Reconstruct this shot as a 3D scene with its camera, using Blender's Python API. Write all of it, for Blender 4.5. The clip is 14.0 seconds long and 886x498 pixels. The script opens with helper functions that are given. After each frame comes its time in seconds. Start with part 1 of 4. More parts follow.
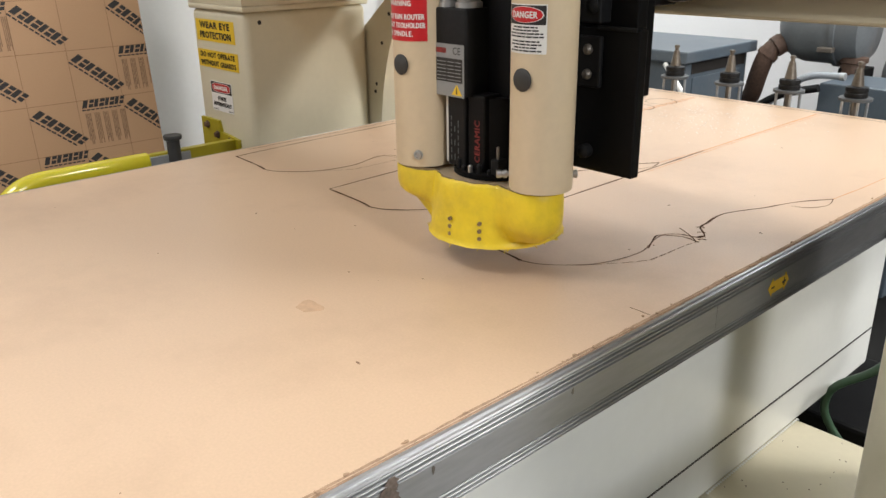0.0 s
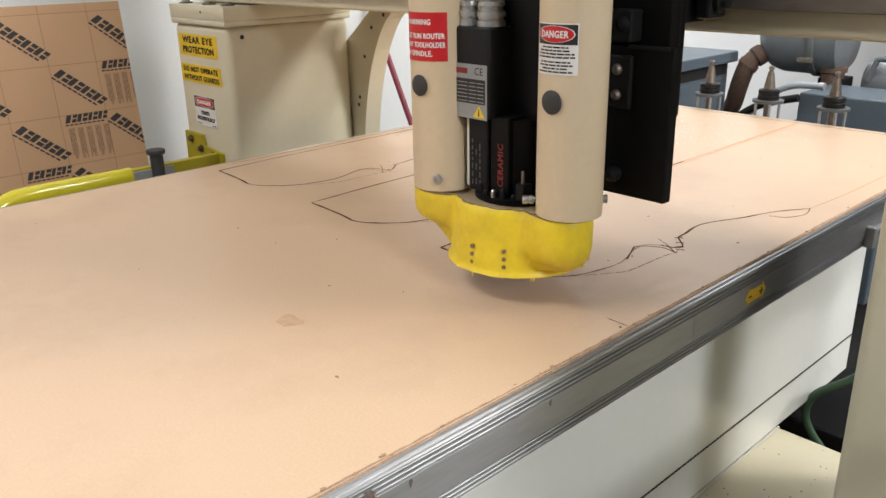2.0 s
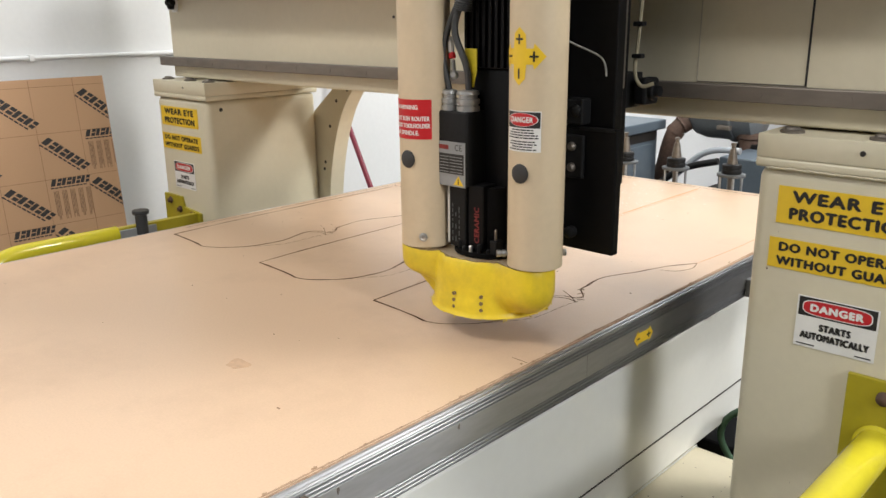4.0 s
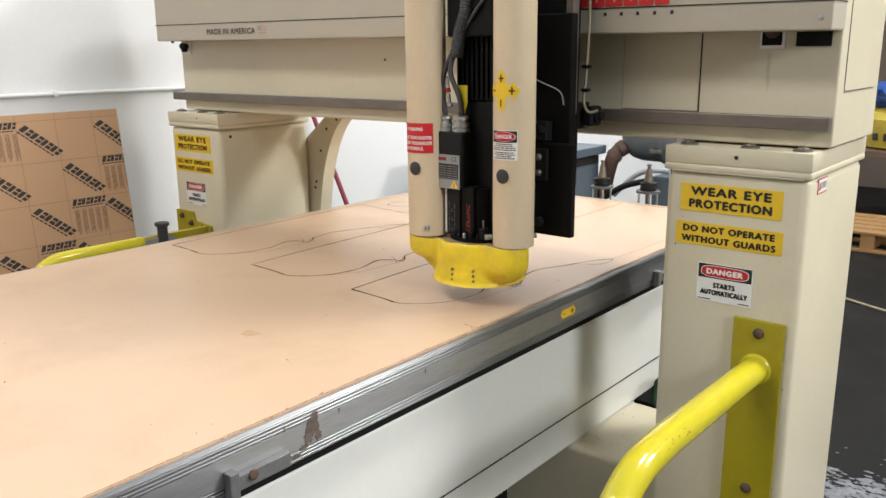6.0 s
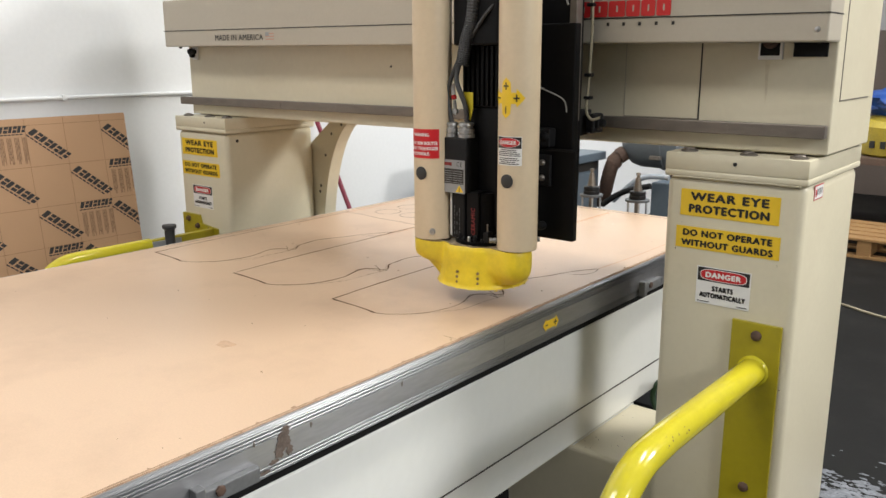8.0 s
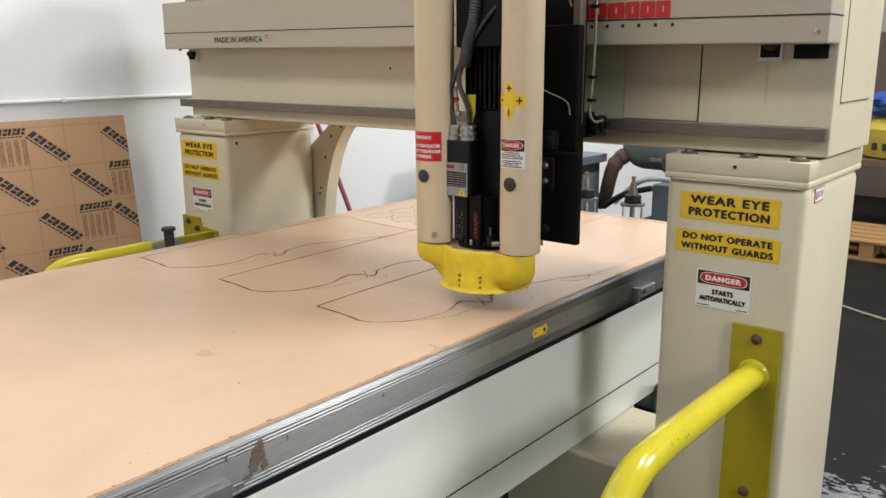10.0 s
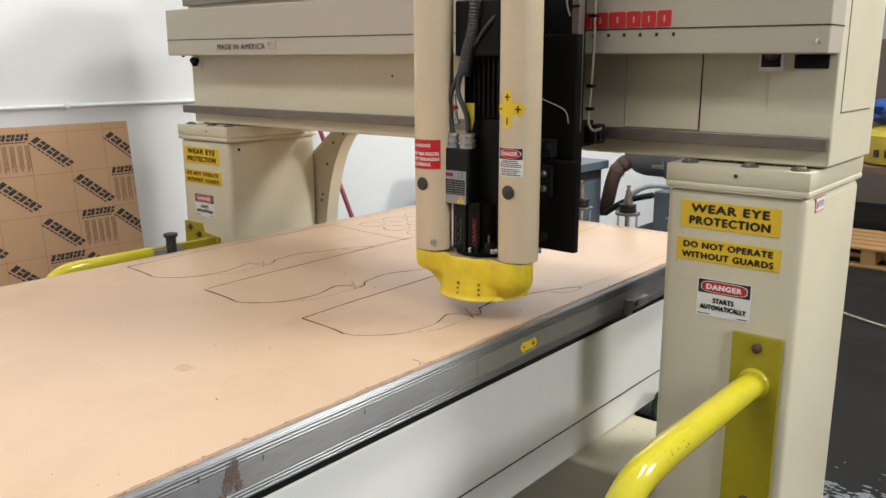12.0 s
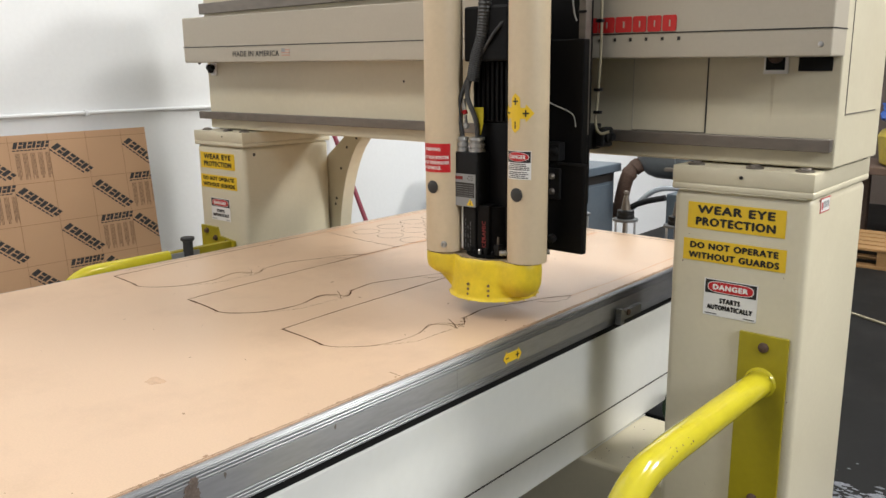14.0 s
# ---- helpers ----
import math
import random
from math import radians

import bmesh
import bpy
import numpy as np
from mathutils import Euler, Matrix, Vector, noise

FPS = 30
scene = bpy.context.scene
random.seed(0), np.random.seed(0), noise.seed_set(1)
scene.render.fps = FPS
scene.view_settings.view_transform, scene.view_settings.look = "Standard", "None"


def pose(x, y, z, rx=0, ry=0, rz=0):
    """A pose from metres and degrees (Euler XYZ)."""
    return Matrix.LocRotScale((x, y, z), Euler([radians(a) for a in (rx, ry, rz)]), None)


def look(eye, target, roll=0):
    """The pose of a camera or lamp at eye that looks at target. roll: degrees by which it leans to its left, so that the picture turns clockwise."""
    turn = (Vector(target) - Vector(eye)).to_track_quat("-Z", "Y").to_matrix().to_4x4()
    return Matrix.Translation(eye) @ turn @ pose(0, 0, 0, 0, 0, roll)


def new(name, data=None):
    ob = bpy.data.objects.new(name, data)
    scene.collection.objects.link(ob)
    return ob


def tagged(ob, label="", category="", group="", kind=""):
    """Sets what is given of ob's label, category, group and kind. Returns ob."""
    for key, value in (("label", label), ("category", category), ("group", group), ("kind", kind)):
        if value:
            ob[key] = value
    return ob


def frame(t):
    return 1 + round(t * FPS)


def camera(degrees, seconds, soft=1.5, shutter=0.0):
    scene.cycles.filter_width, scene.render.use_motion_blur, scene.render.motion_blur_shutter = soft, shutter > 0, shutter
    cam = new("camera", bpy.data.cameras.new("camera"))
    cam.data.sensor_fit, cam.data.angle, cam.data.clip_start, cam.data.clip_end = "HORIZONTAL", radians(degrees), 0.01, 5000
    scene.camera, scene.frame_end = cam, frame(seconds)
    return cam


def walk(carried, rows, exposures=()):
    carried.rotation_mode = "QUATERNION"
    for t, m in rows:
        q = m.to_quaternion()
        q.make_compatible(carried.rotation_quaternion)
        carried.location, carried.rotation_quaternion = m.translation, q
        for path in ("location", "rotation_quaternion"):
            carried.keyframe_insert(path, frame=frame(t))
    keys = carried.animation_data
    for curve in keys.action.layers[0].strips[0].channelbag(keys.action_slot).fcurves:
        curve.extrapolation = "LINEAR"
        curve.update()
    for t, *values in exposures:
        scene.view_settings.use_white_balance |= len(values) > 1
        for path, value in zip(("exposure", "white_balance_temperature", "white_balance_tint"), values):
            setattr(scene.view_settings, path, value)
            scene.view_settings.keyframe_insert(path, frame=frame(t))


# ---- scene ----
# camera and path
cam = camera(57.11, 14.0, soft=1.5)
PATH = [
    (0, pose(0.3483, -1.1816, 1.4108, 69.136, 0.795, 47.520)),
    (0.5, pose(0.3513, -1.1853, 1.4089, 69.345, 0.717, 47.166)),
    (1, pose(0.3562, -1.1817, 1.4139, 69.361, 0.972, 47.047)),
    (1.5, pose(0.3587, -1.1828, 1.4175, 69.512, 1.082, 46.864)),
    (2, pose(0.3638, -1.1752, 1.4176, 69.854, 1.039, 46.618)),
    (2.5, pose(0.3724, -1.1794, 1.4198, 70.253, 0.898, 46.060)),
    (3, pose(0.3893, -1.1961, 1.4335, 70.924, 0.779, 45.464)),
    (3.5, pose(0.4446, -1.2491, 1.4470, 72.611, 0.469, 44.537)),
    (3.7, pose(0.4873, -1.2954, 1.4601, 73.269, 0.474, 44.043)),
    (5.8, pose(0.7872, -1.7758, 1.5003, 76.244, 0.949, 40.180)),
    (6, pose(0.8088, -1.8030, 1.4985, 76.343, 0.640, 39.721)),
    (6.5, pose(0.8226, -1.8486, 1.4999, 76.550, 0.312, 39.218)),
    (7, pose(0.8182, -1.8523, 1.4994, 76.653, 0.230, 39.243)),
    (7.5, pose(0.8154, -1.8481, 1.5033, 76.597, 0.302, 39.378)),
    (8, pose(0.8246, -1.8515, 1.5050, 76.691, 0.301, 39.652)),
    (10.5, pose(0.8256, -1.8338, 1.5053, 76.845, 0.384, 39.889)),
    (11, pose(0.8223, -1.8309, 1.5064, 76.736, 0.439, 40.183)),
    (11.5, pose(0.8220, -1.8311, 1.5074, 76.761, 0.361, 40.064)),
    (12, pose(0.8287, -1.8392, 1.5137, 77.159, 0.195, 39.979)),
    (12.5, pose(0.8580, -1.8690, 1.5192, 77.706, 0.345, 40.016)),
    (13, pose(0.8832, -1.9003, 1.5139, 77.503, 0.443, 40.562)),
    (13.5, pose(0.8751, -1.8888, 1.5147, 77.411, 0.510, 40.927)),
    (14, pose(0.8641, -1.8576, 1.5154, 77.473, 0.622, 41.038)),
]
TABLE_SLIDE = [(0, -0.0000), (0.5, 0.0049), (1, 0.0083), (1.5, 0.0077), (2, -0.0004), (2.5, -0.0181), (3, -0.0395), (3.5, -0.0600), (3.7, -0.0707), (5.8, -0.1750), (6, -0.1872), (6.5, -0.2141), (7, -0.2342), (7.5, -0.2632), (8, -0.2807), (10.5, -0.3344), (11, -0.3435), (11.5, -0.3612), (12, -0.3795), (12.5, -0.4031), (13, -0.4290), (13.5, -0.4567), (14, -0.4831)]
HEAD_SLIDE = [(0, 0.0000), (0.5, 0.0193), (1, 0.0472), (1.5, 0.0722), (2, 0.0979), (2.5, 0.1175), (3, 0.1360), (3.5, 0.1519), (3.7, 0.1546), (5.8, 0.1800), (6, 0.1789), (6.5, 0.1670), (7, 0.1593), (7.5, 0.1585), (8, 0.1776), (10.5, 0.1896), (11, 0.1884), (11.5, 0.1765), (12, 0.1816), (12.5, 0.1778), (13, 0.1724), (13.5, 0.1760), (14, 0.1823)]
EXPOSURE = [(0.0, -0.26), (2.0, -0.20), (3.5, -0.15), (6.0, -0.10), (7.5, -0.16), (8.0, -0.22), (10.5, -0.30), (14.0, -0.28)]
walk(cam, PATH, EXPOSURE)

# world, lamps, exposure
world = bpy.data.worlds.new("world")
scene.world = world
world.use_nodes = True
world.node_tree.nodes["Background"].inputs[0].default_value = (0.75, 0.85, 1.0, 1)
world.node_tree.nodes["Background"].inputs[1].default_value = 0.3


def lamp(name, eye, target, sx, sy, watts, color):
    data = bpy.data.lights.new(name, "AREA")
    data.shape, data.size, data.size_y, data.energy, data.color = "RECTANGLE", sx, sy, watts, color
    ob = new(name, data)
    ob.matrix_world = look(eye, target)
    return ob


# No fixtures seen: back and middle placed from shadows, the rest added as fill.
lamp("unseen_ceiling_lamp_back", (4.3, 3.6, 4.5), (-0.9, 0.0, 0.9), 1.2, 1.2, 360, (1.0, 0.985, 0.955))
lamp("unseen_ceiling_lamp_middle", (1.5, 1.35, 4.65), (1.2, 1.1, 0), 1.2, 0.5, 140, (1.0, 0.985, 0.955))
lamp("added_fill_front", (-1.75, -2.75, 4.6), (-1.75, -2.4, 0), 3.0, 0.8, 138, (1.0, 0.98, 0.945))
lamp("added_fill_side", (4.6, -1.3, 3.3), (-0.3, -0.8, 0.5), 1.0, 1.0, 145, (0.96, 0.98, 1.0))
lamp("added_fill_wall", (-1.0, 4.4, 4.6), (-1.3, 4.2, 0), 0.6, 3.0, 190, (0.93, 0.97, 1.0))


# ---------------- materials ----------------
def material(name, color, rough=0.5, metal=0.0, vary=0.08, scale=6.0, fine=90.0, bump=0.0, dirt=None, dirt_amount=0.0, dirt_scale=2.0, coat=0.0, streak=(1, 1, 1), spec=0.5):
    m = bpy.data.materials.new(name)
    m.use_nodes = True
    nt = m.node_tree
    bs = nt.nodes["Principled BSDF"]
    tc = nt.nodes.new("ShaderNodeTexCoord")
    mp = nt.nodes.new("ShaderNodeMapping")
    mp.inputs["Scale"].default_value = streak
    nt.links.new(tc.outputs["Object"], mp.inputs[0])
    n1 = nt.nodes.new("ShaderNodeTexNoise")
    n1.inputs["Scale"].default_value, n1.inputs["Detail"].default_value = scale, 5
    n2 = nt.nodes.new("ShaderNodeTexNoise")
    n2.inputs["Scale"].default_value, n2.inputs["Detail"].default_value = fine, 3
    for n in (n1, n2):
        nt.links.new(mp.outputs[0], n.inputs["Vector"])
    add = nt.nodes.new("ShaderNodeMath")
    add.operation = "ADD"
    nt.links.new(n1.outputs[0], add.inputs[0])
    nt.links.new(n2.outputs[0], add.inputs[1])
    mr = nt.nodes.new("ShaderNodeMapRange")
    mr.inputs[1].default_value, mr.inputs[2].default_value = 0.6, 1.4
    mr.inputs[3].default_value, mr.inputs[4].default_value = 1 - vary, 1 + vary
    nt.links.new(add.outputs[0], mr.inputs[0])
    mul = nt.nodes.new("ShaderNodeVectorMath")
    mul.operation = "SCALE"
    mul.inputs[0].default_value = color
    nt.links.new(mr.outputs[0], mul.inputs["Scale"])
    last = mul.outputs[0]
    if dirt:
        n3 = nt.nodes.new("ShaderNodeTexNoise")
        n3.inputs["Scale"].default_value, n3.inputs["Detail"].default_value, n3.inputs["Roughness"].default_value = dirt_scale, 8, 0.65
        nt.links.new(mp.outputs[0], n3.inputs["Vector"])
        r3 = nt.nodes.new("ShaderNodeMapRange")
        r3.inputs[1].default_value, r3.inputs[2].default_value, r3.inputs[4].default_value = 0.5, 0.78, dirt_amount
        nt.links.new(n3.outputs[0], r3.inputs[0])
        mx = nt.nodes.new("ShaderNodeMix")
        mx.data_type = "RGBA"
        nt.links.new(r3.outputs[0], mx.inputs[0])
        nt.links.new(last, mx.inputs[6])
        mx.inputs[7].default_value = (*dirt, 1)
        last = mx.outputs[2]
    nt.links.new(last, bs.inputs["Base Color"])
    rr = nt.nodes.new("ShaderNodeMapRange")
    rr.inputs[3].default_value, rr.inputs[4].default_value = max(0.02, rough - 0.08), min(1, rough + 0.08)
    nt.links.new(n1.outputs[0], rr.inputs[0])
    nt.links.new(rr.outputs[0], bs.inputs["Roughness"])
    bs.inputs["Metallic"].default_value = metal
    bs.inputs["Coat Weight"].default_value = coat
    bs.inputs["Specular IOR Level"].default_value = spec
    if bump:
        b = nt.nodes.new("ShaderNodeBump")
        b.inputs["Strength"].default_value, b.inputs["Distance"].default_value = bump, 0.002
        nt.links.new(add.outputs[0], b.inputs["Height"])
        nt.links.new(b.outputs[0], bs.inputs["Normal"])
    return m


MDF = material("mdf_board", (0.612, 0.436, 0.295), 0.36, vary=0.07, scale=1.6, fine=260, bump=0.02, dirt=(0.44, 0.30, 0.20), dirt_amount=0.6, dirt_scale=3.2)
DULLALU = material("dull_cast_aluminium", (0.22, 0.225, 0.23), 0.5, 0.5, vary=0.15, scale=20)
FAINT = material("faint_groove", (0.20, 0.125, 0.08), 0.8, vary=0.5, scale=25, fine=150)
GLUE = material("brown_glue", (0.12, 0.09, 0.072), 0.75, vary=0.6, scale=60, fine=220, bump=0.4, dirt=(0.22, 0.19, 0.165), dirt_amount=0.8, dirt_scale=70)
MDF_EDGE = material("mdf_edge", (0.36, 0.235, 0.15), 0.85, vary=0.4, scale=45, fine=200, bump=0.3)
BURN = material("burnt_groove", (0.085, 0.041, 0.020), 0.85, vary=0.5, scale=25, fine=150, spec=0.1)
GROOVE = material("pale_groove", (0.62, 0.33, 0.17), 0.7, vary=0.15, scale=25)
STAIN = material("water_stain", (0.53, 0.345, 0.215), 0.4, vary=0.15, scale=60)
CREAM = material("cream_paint", (0.64, 0.585, 0.435), 0.34, vary=0.03, scale=2.5, fine=60, bump=0.015, dirt=(0.42, 0.35, 0.22), dirt_amount=0.25, dirt_scale=2.2)
TUBE = material("cream_tube_paint", (0.63, 0.51, 0.345), 0.4, vary=0.04, scale=5, fine=80, bump=0.01, dirt=(0.42, 0.32, 0.2), dirt_amount=0.3, dirt_scale=4)
TAN = material("tan_cover_paint", (0.44, 0.395, 0.315), 0.45, vary=0.03, scale=3, fine=120, bump=0.02)
BODY = material("white_base_paint", (0.80, 0.81, 0.78), 0.22, vary=0.02, scale=2, fine=40, bump=0.01, dirt=(0.6, 0.57, 0.48), dirt_amount=0.15)
# Near-black serves dark parts and the shade in gaps and recesses.
DARKGAP = material("dark_steel_and_gap_shade", (0.012, 0.012, 0.012), 0.8, vary=0.2, spec=0.2)
ALU = material("aluminium_extrusion", (0.42, 0.425, 0.44), 0.34, 0.85, vary=0.14, scale=7, fine=150, bump=0.02, streak=(1, 0.15, 1), dirt=(0.26, 0.26, 0.27), dirt_amount=0.5, dirt_scale=5)
STEEL = material("bright_steel", (0.6, 0.6, 0.6), 0.3, 1.0, vary=0.1, scale=20)
RAILSTEEL = material("greasy_rail_steel", (0.20, 0.175, 0.15), 0.45, 0.6, vary=0.2, scale=5, fine=60, streak=(0.3, 1, 1))
BLACK = material("black_anodised", (0.004, 0.004, 0.0045), 0.5, vary=0.3, scale=8, fine=70, bump=0.01, spec=0.16)
BLACK2 = material("black_moulded_plastic", (0.011, 0.011, 0.0115), 0.5, vary=0.25, scale=12, fine=160, bump=0.03, spec=0.2)
RUBBER = material("dark_rubber", (0.035, 0.034, 0.033), 0.6, vary=0.2, scale=30)
YELLOW = material("yellow_moulded_plastic", (0.80, 0.59, 0.025), 0.40, vary=0.08, scale=14, fine=90, bump=0.08, dirt=(0.46, 0.33, 0.04), dirt_amount=0.6, dirt_scale=11)
GRIME = material("brown_dust_grime", (0.22, 0.15, 0.07), 0.9, vary=0.5, scale=60, fine=240, bump=0.2)
NICKEL = material("dull_nickel", (0.46, 0.46, 0.45), 0.35, 0.75, vary=0.1, scale=30)
PALERED = material("sun_faded_red", (0.50, 0.26, 0.20), 0.5, vary=0.08)
FADED = material("faded_red_print", (0.20, 0.018, 0.016), 0.6, vary=0.4, scale=120)
TAGY = material("worn_yellow_tag", (0.56, 0.45, 0.02), 0.45, vary=0.2, scale=50)
YPAINT = material("glossy_yellow_paint", (0.56, 0.485, 0.025), 0.16, vary=0.04, scale=6, fine=60, bump=0.008, coat=0.4, dirt=(0.36, 0.3, 0.03), dirt_amount=0.25, dirt_scale=10)
OLIVE = material("yellow_plate_paint", (0.37, 0.305, 0.012), 0.42, vary=0.06, scale=9, fine=60, dirt=(0.16, 0.13, 0.03), dirt_amount=0.3, dirt_scale=8)
SIGNY = material("yellow_vinyl", (0.80, 0.53, 0.025), 0.35, vary=0.04, scale=20)
SIGNR = material("red_vinyl", (0.55, 0.015, 0.02), 0.35, vary=0.06, scale=20)
SIGNW = material("white_vinyl", (0.80, 0.79, 0.76), 0.35, vary=0.03, scale=20)
INK = material("black_ink", (0.018, 0.016, 0.015), 0.5, vary=0.1)
INKW = material("white_ink", (0.82, 0.8, 0.77), 0.5, vary=0.05)
INKR = material("red_ink", (0.55, 0.02, 0.02), 0.5, vary=0.06)
GREY = material("grey_label", (0.30, 0.31, 0.315), 0.4, 0.3, vary=0.06, scale=30)
WALL = material("white_wall_paint", (0.78, 0.79, 0.79), 0.75, vary=0.025, scale=1.2, fine=50, bump=0.05)
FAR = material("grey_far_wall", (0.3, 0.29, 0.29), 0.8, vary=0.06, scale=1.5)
BROWNWALL = material("brown_panel", (0.10, 0.075, 0.06), 0.8, vary=0.1, scale=3)
CONCRETE = material("sealed_concrete", (0.0100, 0.0094, 0.0086), 0.55, vary=0.3, scale=2.2, fine=120, bump=0.05, dirt=(0.030, 0.028, 0.026), dirt_amount=0.5, dirt_scale=3, spec=0.12)
SCUFF = material("white_scuffs", (0.16, 0.168, 0.185), 0.7, vary=0.45, scale=25)
KRAFT = material("kraft_paper", (0.50, 0.300, 0.165), 0.62, vary=0.05, scale=2.5, fine=220, bump=0.03, streak=(1, 1, 0.2))
KRAFTLINE = material("kraft_fold_line", (0.30, 0.16, 0.08), 0.7, vary=0.15, scale=30)
KINK = material("masking_print", (0.028, 0.024, 0.024), 0.6, vary=0.2, scale=40)
KINK2 = material("masking_small_print", (0.27, 0.155, 0.085), 0.6, vary=0.5, scale=220)
BLUEGREY = material("blue_grey_enamel", (0.085, 0.110, 0.135), 0.4, vary=0.09, scale=4, fine=70, dirt=(0.2, 0.2, 0.19), dirt_amount=0.35)
TANKGREY = material("grey_tank_enamel", (0.145, 0.158, 0.168), 0.42, vary=0.1, scale=5, fine=70)
RUST = material("rusty_pipe", (0.095, 0.055, 0.038), 0.7, vary=0.4, scale=14, fine=90, bump=0.25)
HOSE = material("grey_hose", (0.33, 0.36, 0.40), 0.4, vary=0.08)
GREENHOSE = material("green_hose", (0.035, 0.085, 0.045), 0.4, vary=0.1)
MAROON = material("maroon_pole_paint", (0.20, 0.012, 0.035), 0.4, vary=0.1)
WOOD = material("pine_pallet_wood", (0.30, 0.165, 0.06), 0.7, vary=0.2, scale=6, fine=60, bump=0.15, streak=(0.3, 3, 3))
TARP = material("blue_tarpaulin", (0.012, 0.06, 0.26), 0.45, vary=0.2, scale=10, fine=40, bump=0.2)
CONE = material("worn_taper_steel", (0.17, 0.145, 0.12), 0.38, 0.7, vary=0.35, scale=30)
HOLDER_GREY = material("holder_fork_grey", (0.10, 0.105, 0.11), 0.5, 0.3, vary=0.2, scale=25)
ROD = material("rack_rod_steel", (0.42, 0.43, 0.44), 0.4, 0.5, vary=0.2, scale=30)
CREAMRUST = material("rust_stained_cream", (0.58, 0.515, 0.365), 0.4, vary=0.15, scale=40)
CLOTHCABLE = material("tan_cable", (0.3, 0.26, 0.17), 0.6)


# drawn along its length: the gloss spreads across the rail
alu_bs = ALU.node_tree.nodes["Principled BSDF"]
grain = ALU.node_tree.nodes.new("ShaderNodeTangent")
grain.direction_type, grain.axis = "RADIAL", "Y"
ALU.node_tree.links.new(grain.outputs[0], alu_bs.inputs["Tangent"])
alu_bs.inputs["Anisotropic"].default_value = 0.85


# ---------------- mesh helpers ----------------
def part(name, bm, mat, parent=None, label="", smooth=False):
    me = bpy.data.meshes.new(name)
    bm.normal_update()
    bm.to_mesh(me)
    bm.free()
    for m in (mat if isinstance(mat, (list, tuple)) else [mat]):
        me.materials.append(m)
    if smooth:
        for p in me.polygons:
            p.use_smooth = True
        me.set_sharp_from_angle(angle=radians(38))
    ob = new(name, me)
    if parent:
        ob.parent = parent
    if label:
        ob["label"] = label
    return ob


def empty(name, label, category, kind="", group=""):
    return tagged(new(name), label, category, group, kind)


def add_box(bm, x0, x1, y0, y1, z0, z1, bevel=0.0, seg=2, mat=0):
    verts = [bm.verts.new((x, y, z)) for x in (x0, x1) for y in (y0, y1) for z in (z0, z1)]
    faces = [bm.faces.new([verts[k] for k in q]) for q in ((0, 1, 3, 2), (4, 6, 7, 5), (0, 4, 5, 1), (2, 3, 7, 6), (0, 2, 6, 4), (1, 5, 7, 3))]
    for f in faces:
        f.material_index = mat
    if bevel:
        edges = list({e for f in faces for e in f.edges})
        r = bmesh.ops.bevel(bm, geom=edges, offset=bevel, segments=seg, affect="EDGES", profile=0.5)
        for f in r["faces"]:
            f.material_index = mat
    return bm


def box(x0, x1, y0, y1, z0, z1, bevel=0.003, seg=2):
    return add_box(bmesh.new(), x0, x1, y0, y1, z0, z1, bevel, seg)


def add_lathe(bm, base, axis, rings, seg=32, mat=0):
    """rings: (distance along axis, radius) from one end to the other."""
    axis = Vector(axis).normalized()
    side = axis.orthogonal().normalized()
    other = axis.cross(side)
    rows = []
    for d, r in rings:
        c = Vector(base) + axis * d
        if r <= 1e-6:
            rows.append([bm.verts.new(c)])
        else:
            rows.append([bm.verts.new(c + (side * math.cos(a) + other * math.sin(a)) * r) for a in (math.tau * k / seg for k in range(seg))])
    for a, b in zip(rows, rows[1:]):
        for k in range(seg):
            j = (k + 1) % seg
            q = [a[k % len(a)], a[j % len(a)], b[j % len(b)], b[k % len(b)]]
            q = list(dict.fromkeys(q))
            if len(q) > 2:
                bm.faces.new(q).material_index = mat
    for row, flip in ((rows[0], True), (rows[-1], False)):
        if len(row) > 1:
            bm.faces.new(row[::-1] if flip else row).material_index = mat
    return bm


def lathe(base, axis, rings, seg=32):
    return add_lathe(bmesh.new(), base, axis, rings, seg)


def rod(p, q, r, seg=20, edge=0.0015):
    d = (Vector(q) - Vector(p)).length
    edge = min(edge, r * 0.4, d * 0.3)
    return lathe(p, Vector(q) - Vector(p), [(0, r - edge), (edge, r), (d - edge, r), (d, r - edge)], seg)


def spline(points, steps=8, closed=False):
    pts = [Vector(p) for p in points]
    n = len(pts)
    out = []
    for i in range(n if closed else n - 1):
        if closed:
            a, b, c, d = (pts[(i + k) % n] for k in (-1, 0, 1, 2))
        else:
            a, b, c, d = pts[max(i - 1, 0)], pts[i], pts[i + 1], pts[min(i + 2, n - 1)]
        for k in range(steps):
            t = k / steps
            out.append(0.5 * (2 * b + (c - a) * t + (2 * a - 5 * b + 4 * c - d) * t * t + (3 * b - a - 3 * c + d) * t ** 3))
    if not closed:
        out.append(pts[-1])
    return out


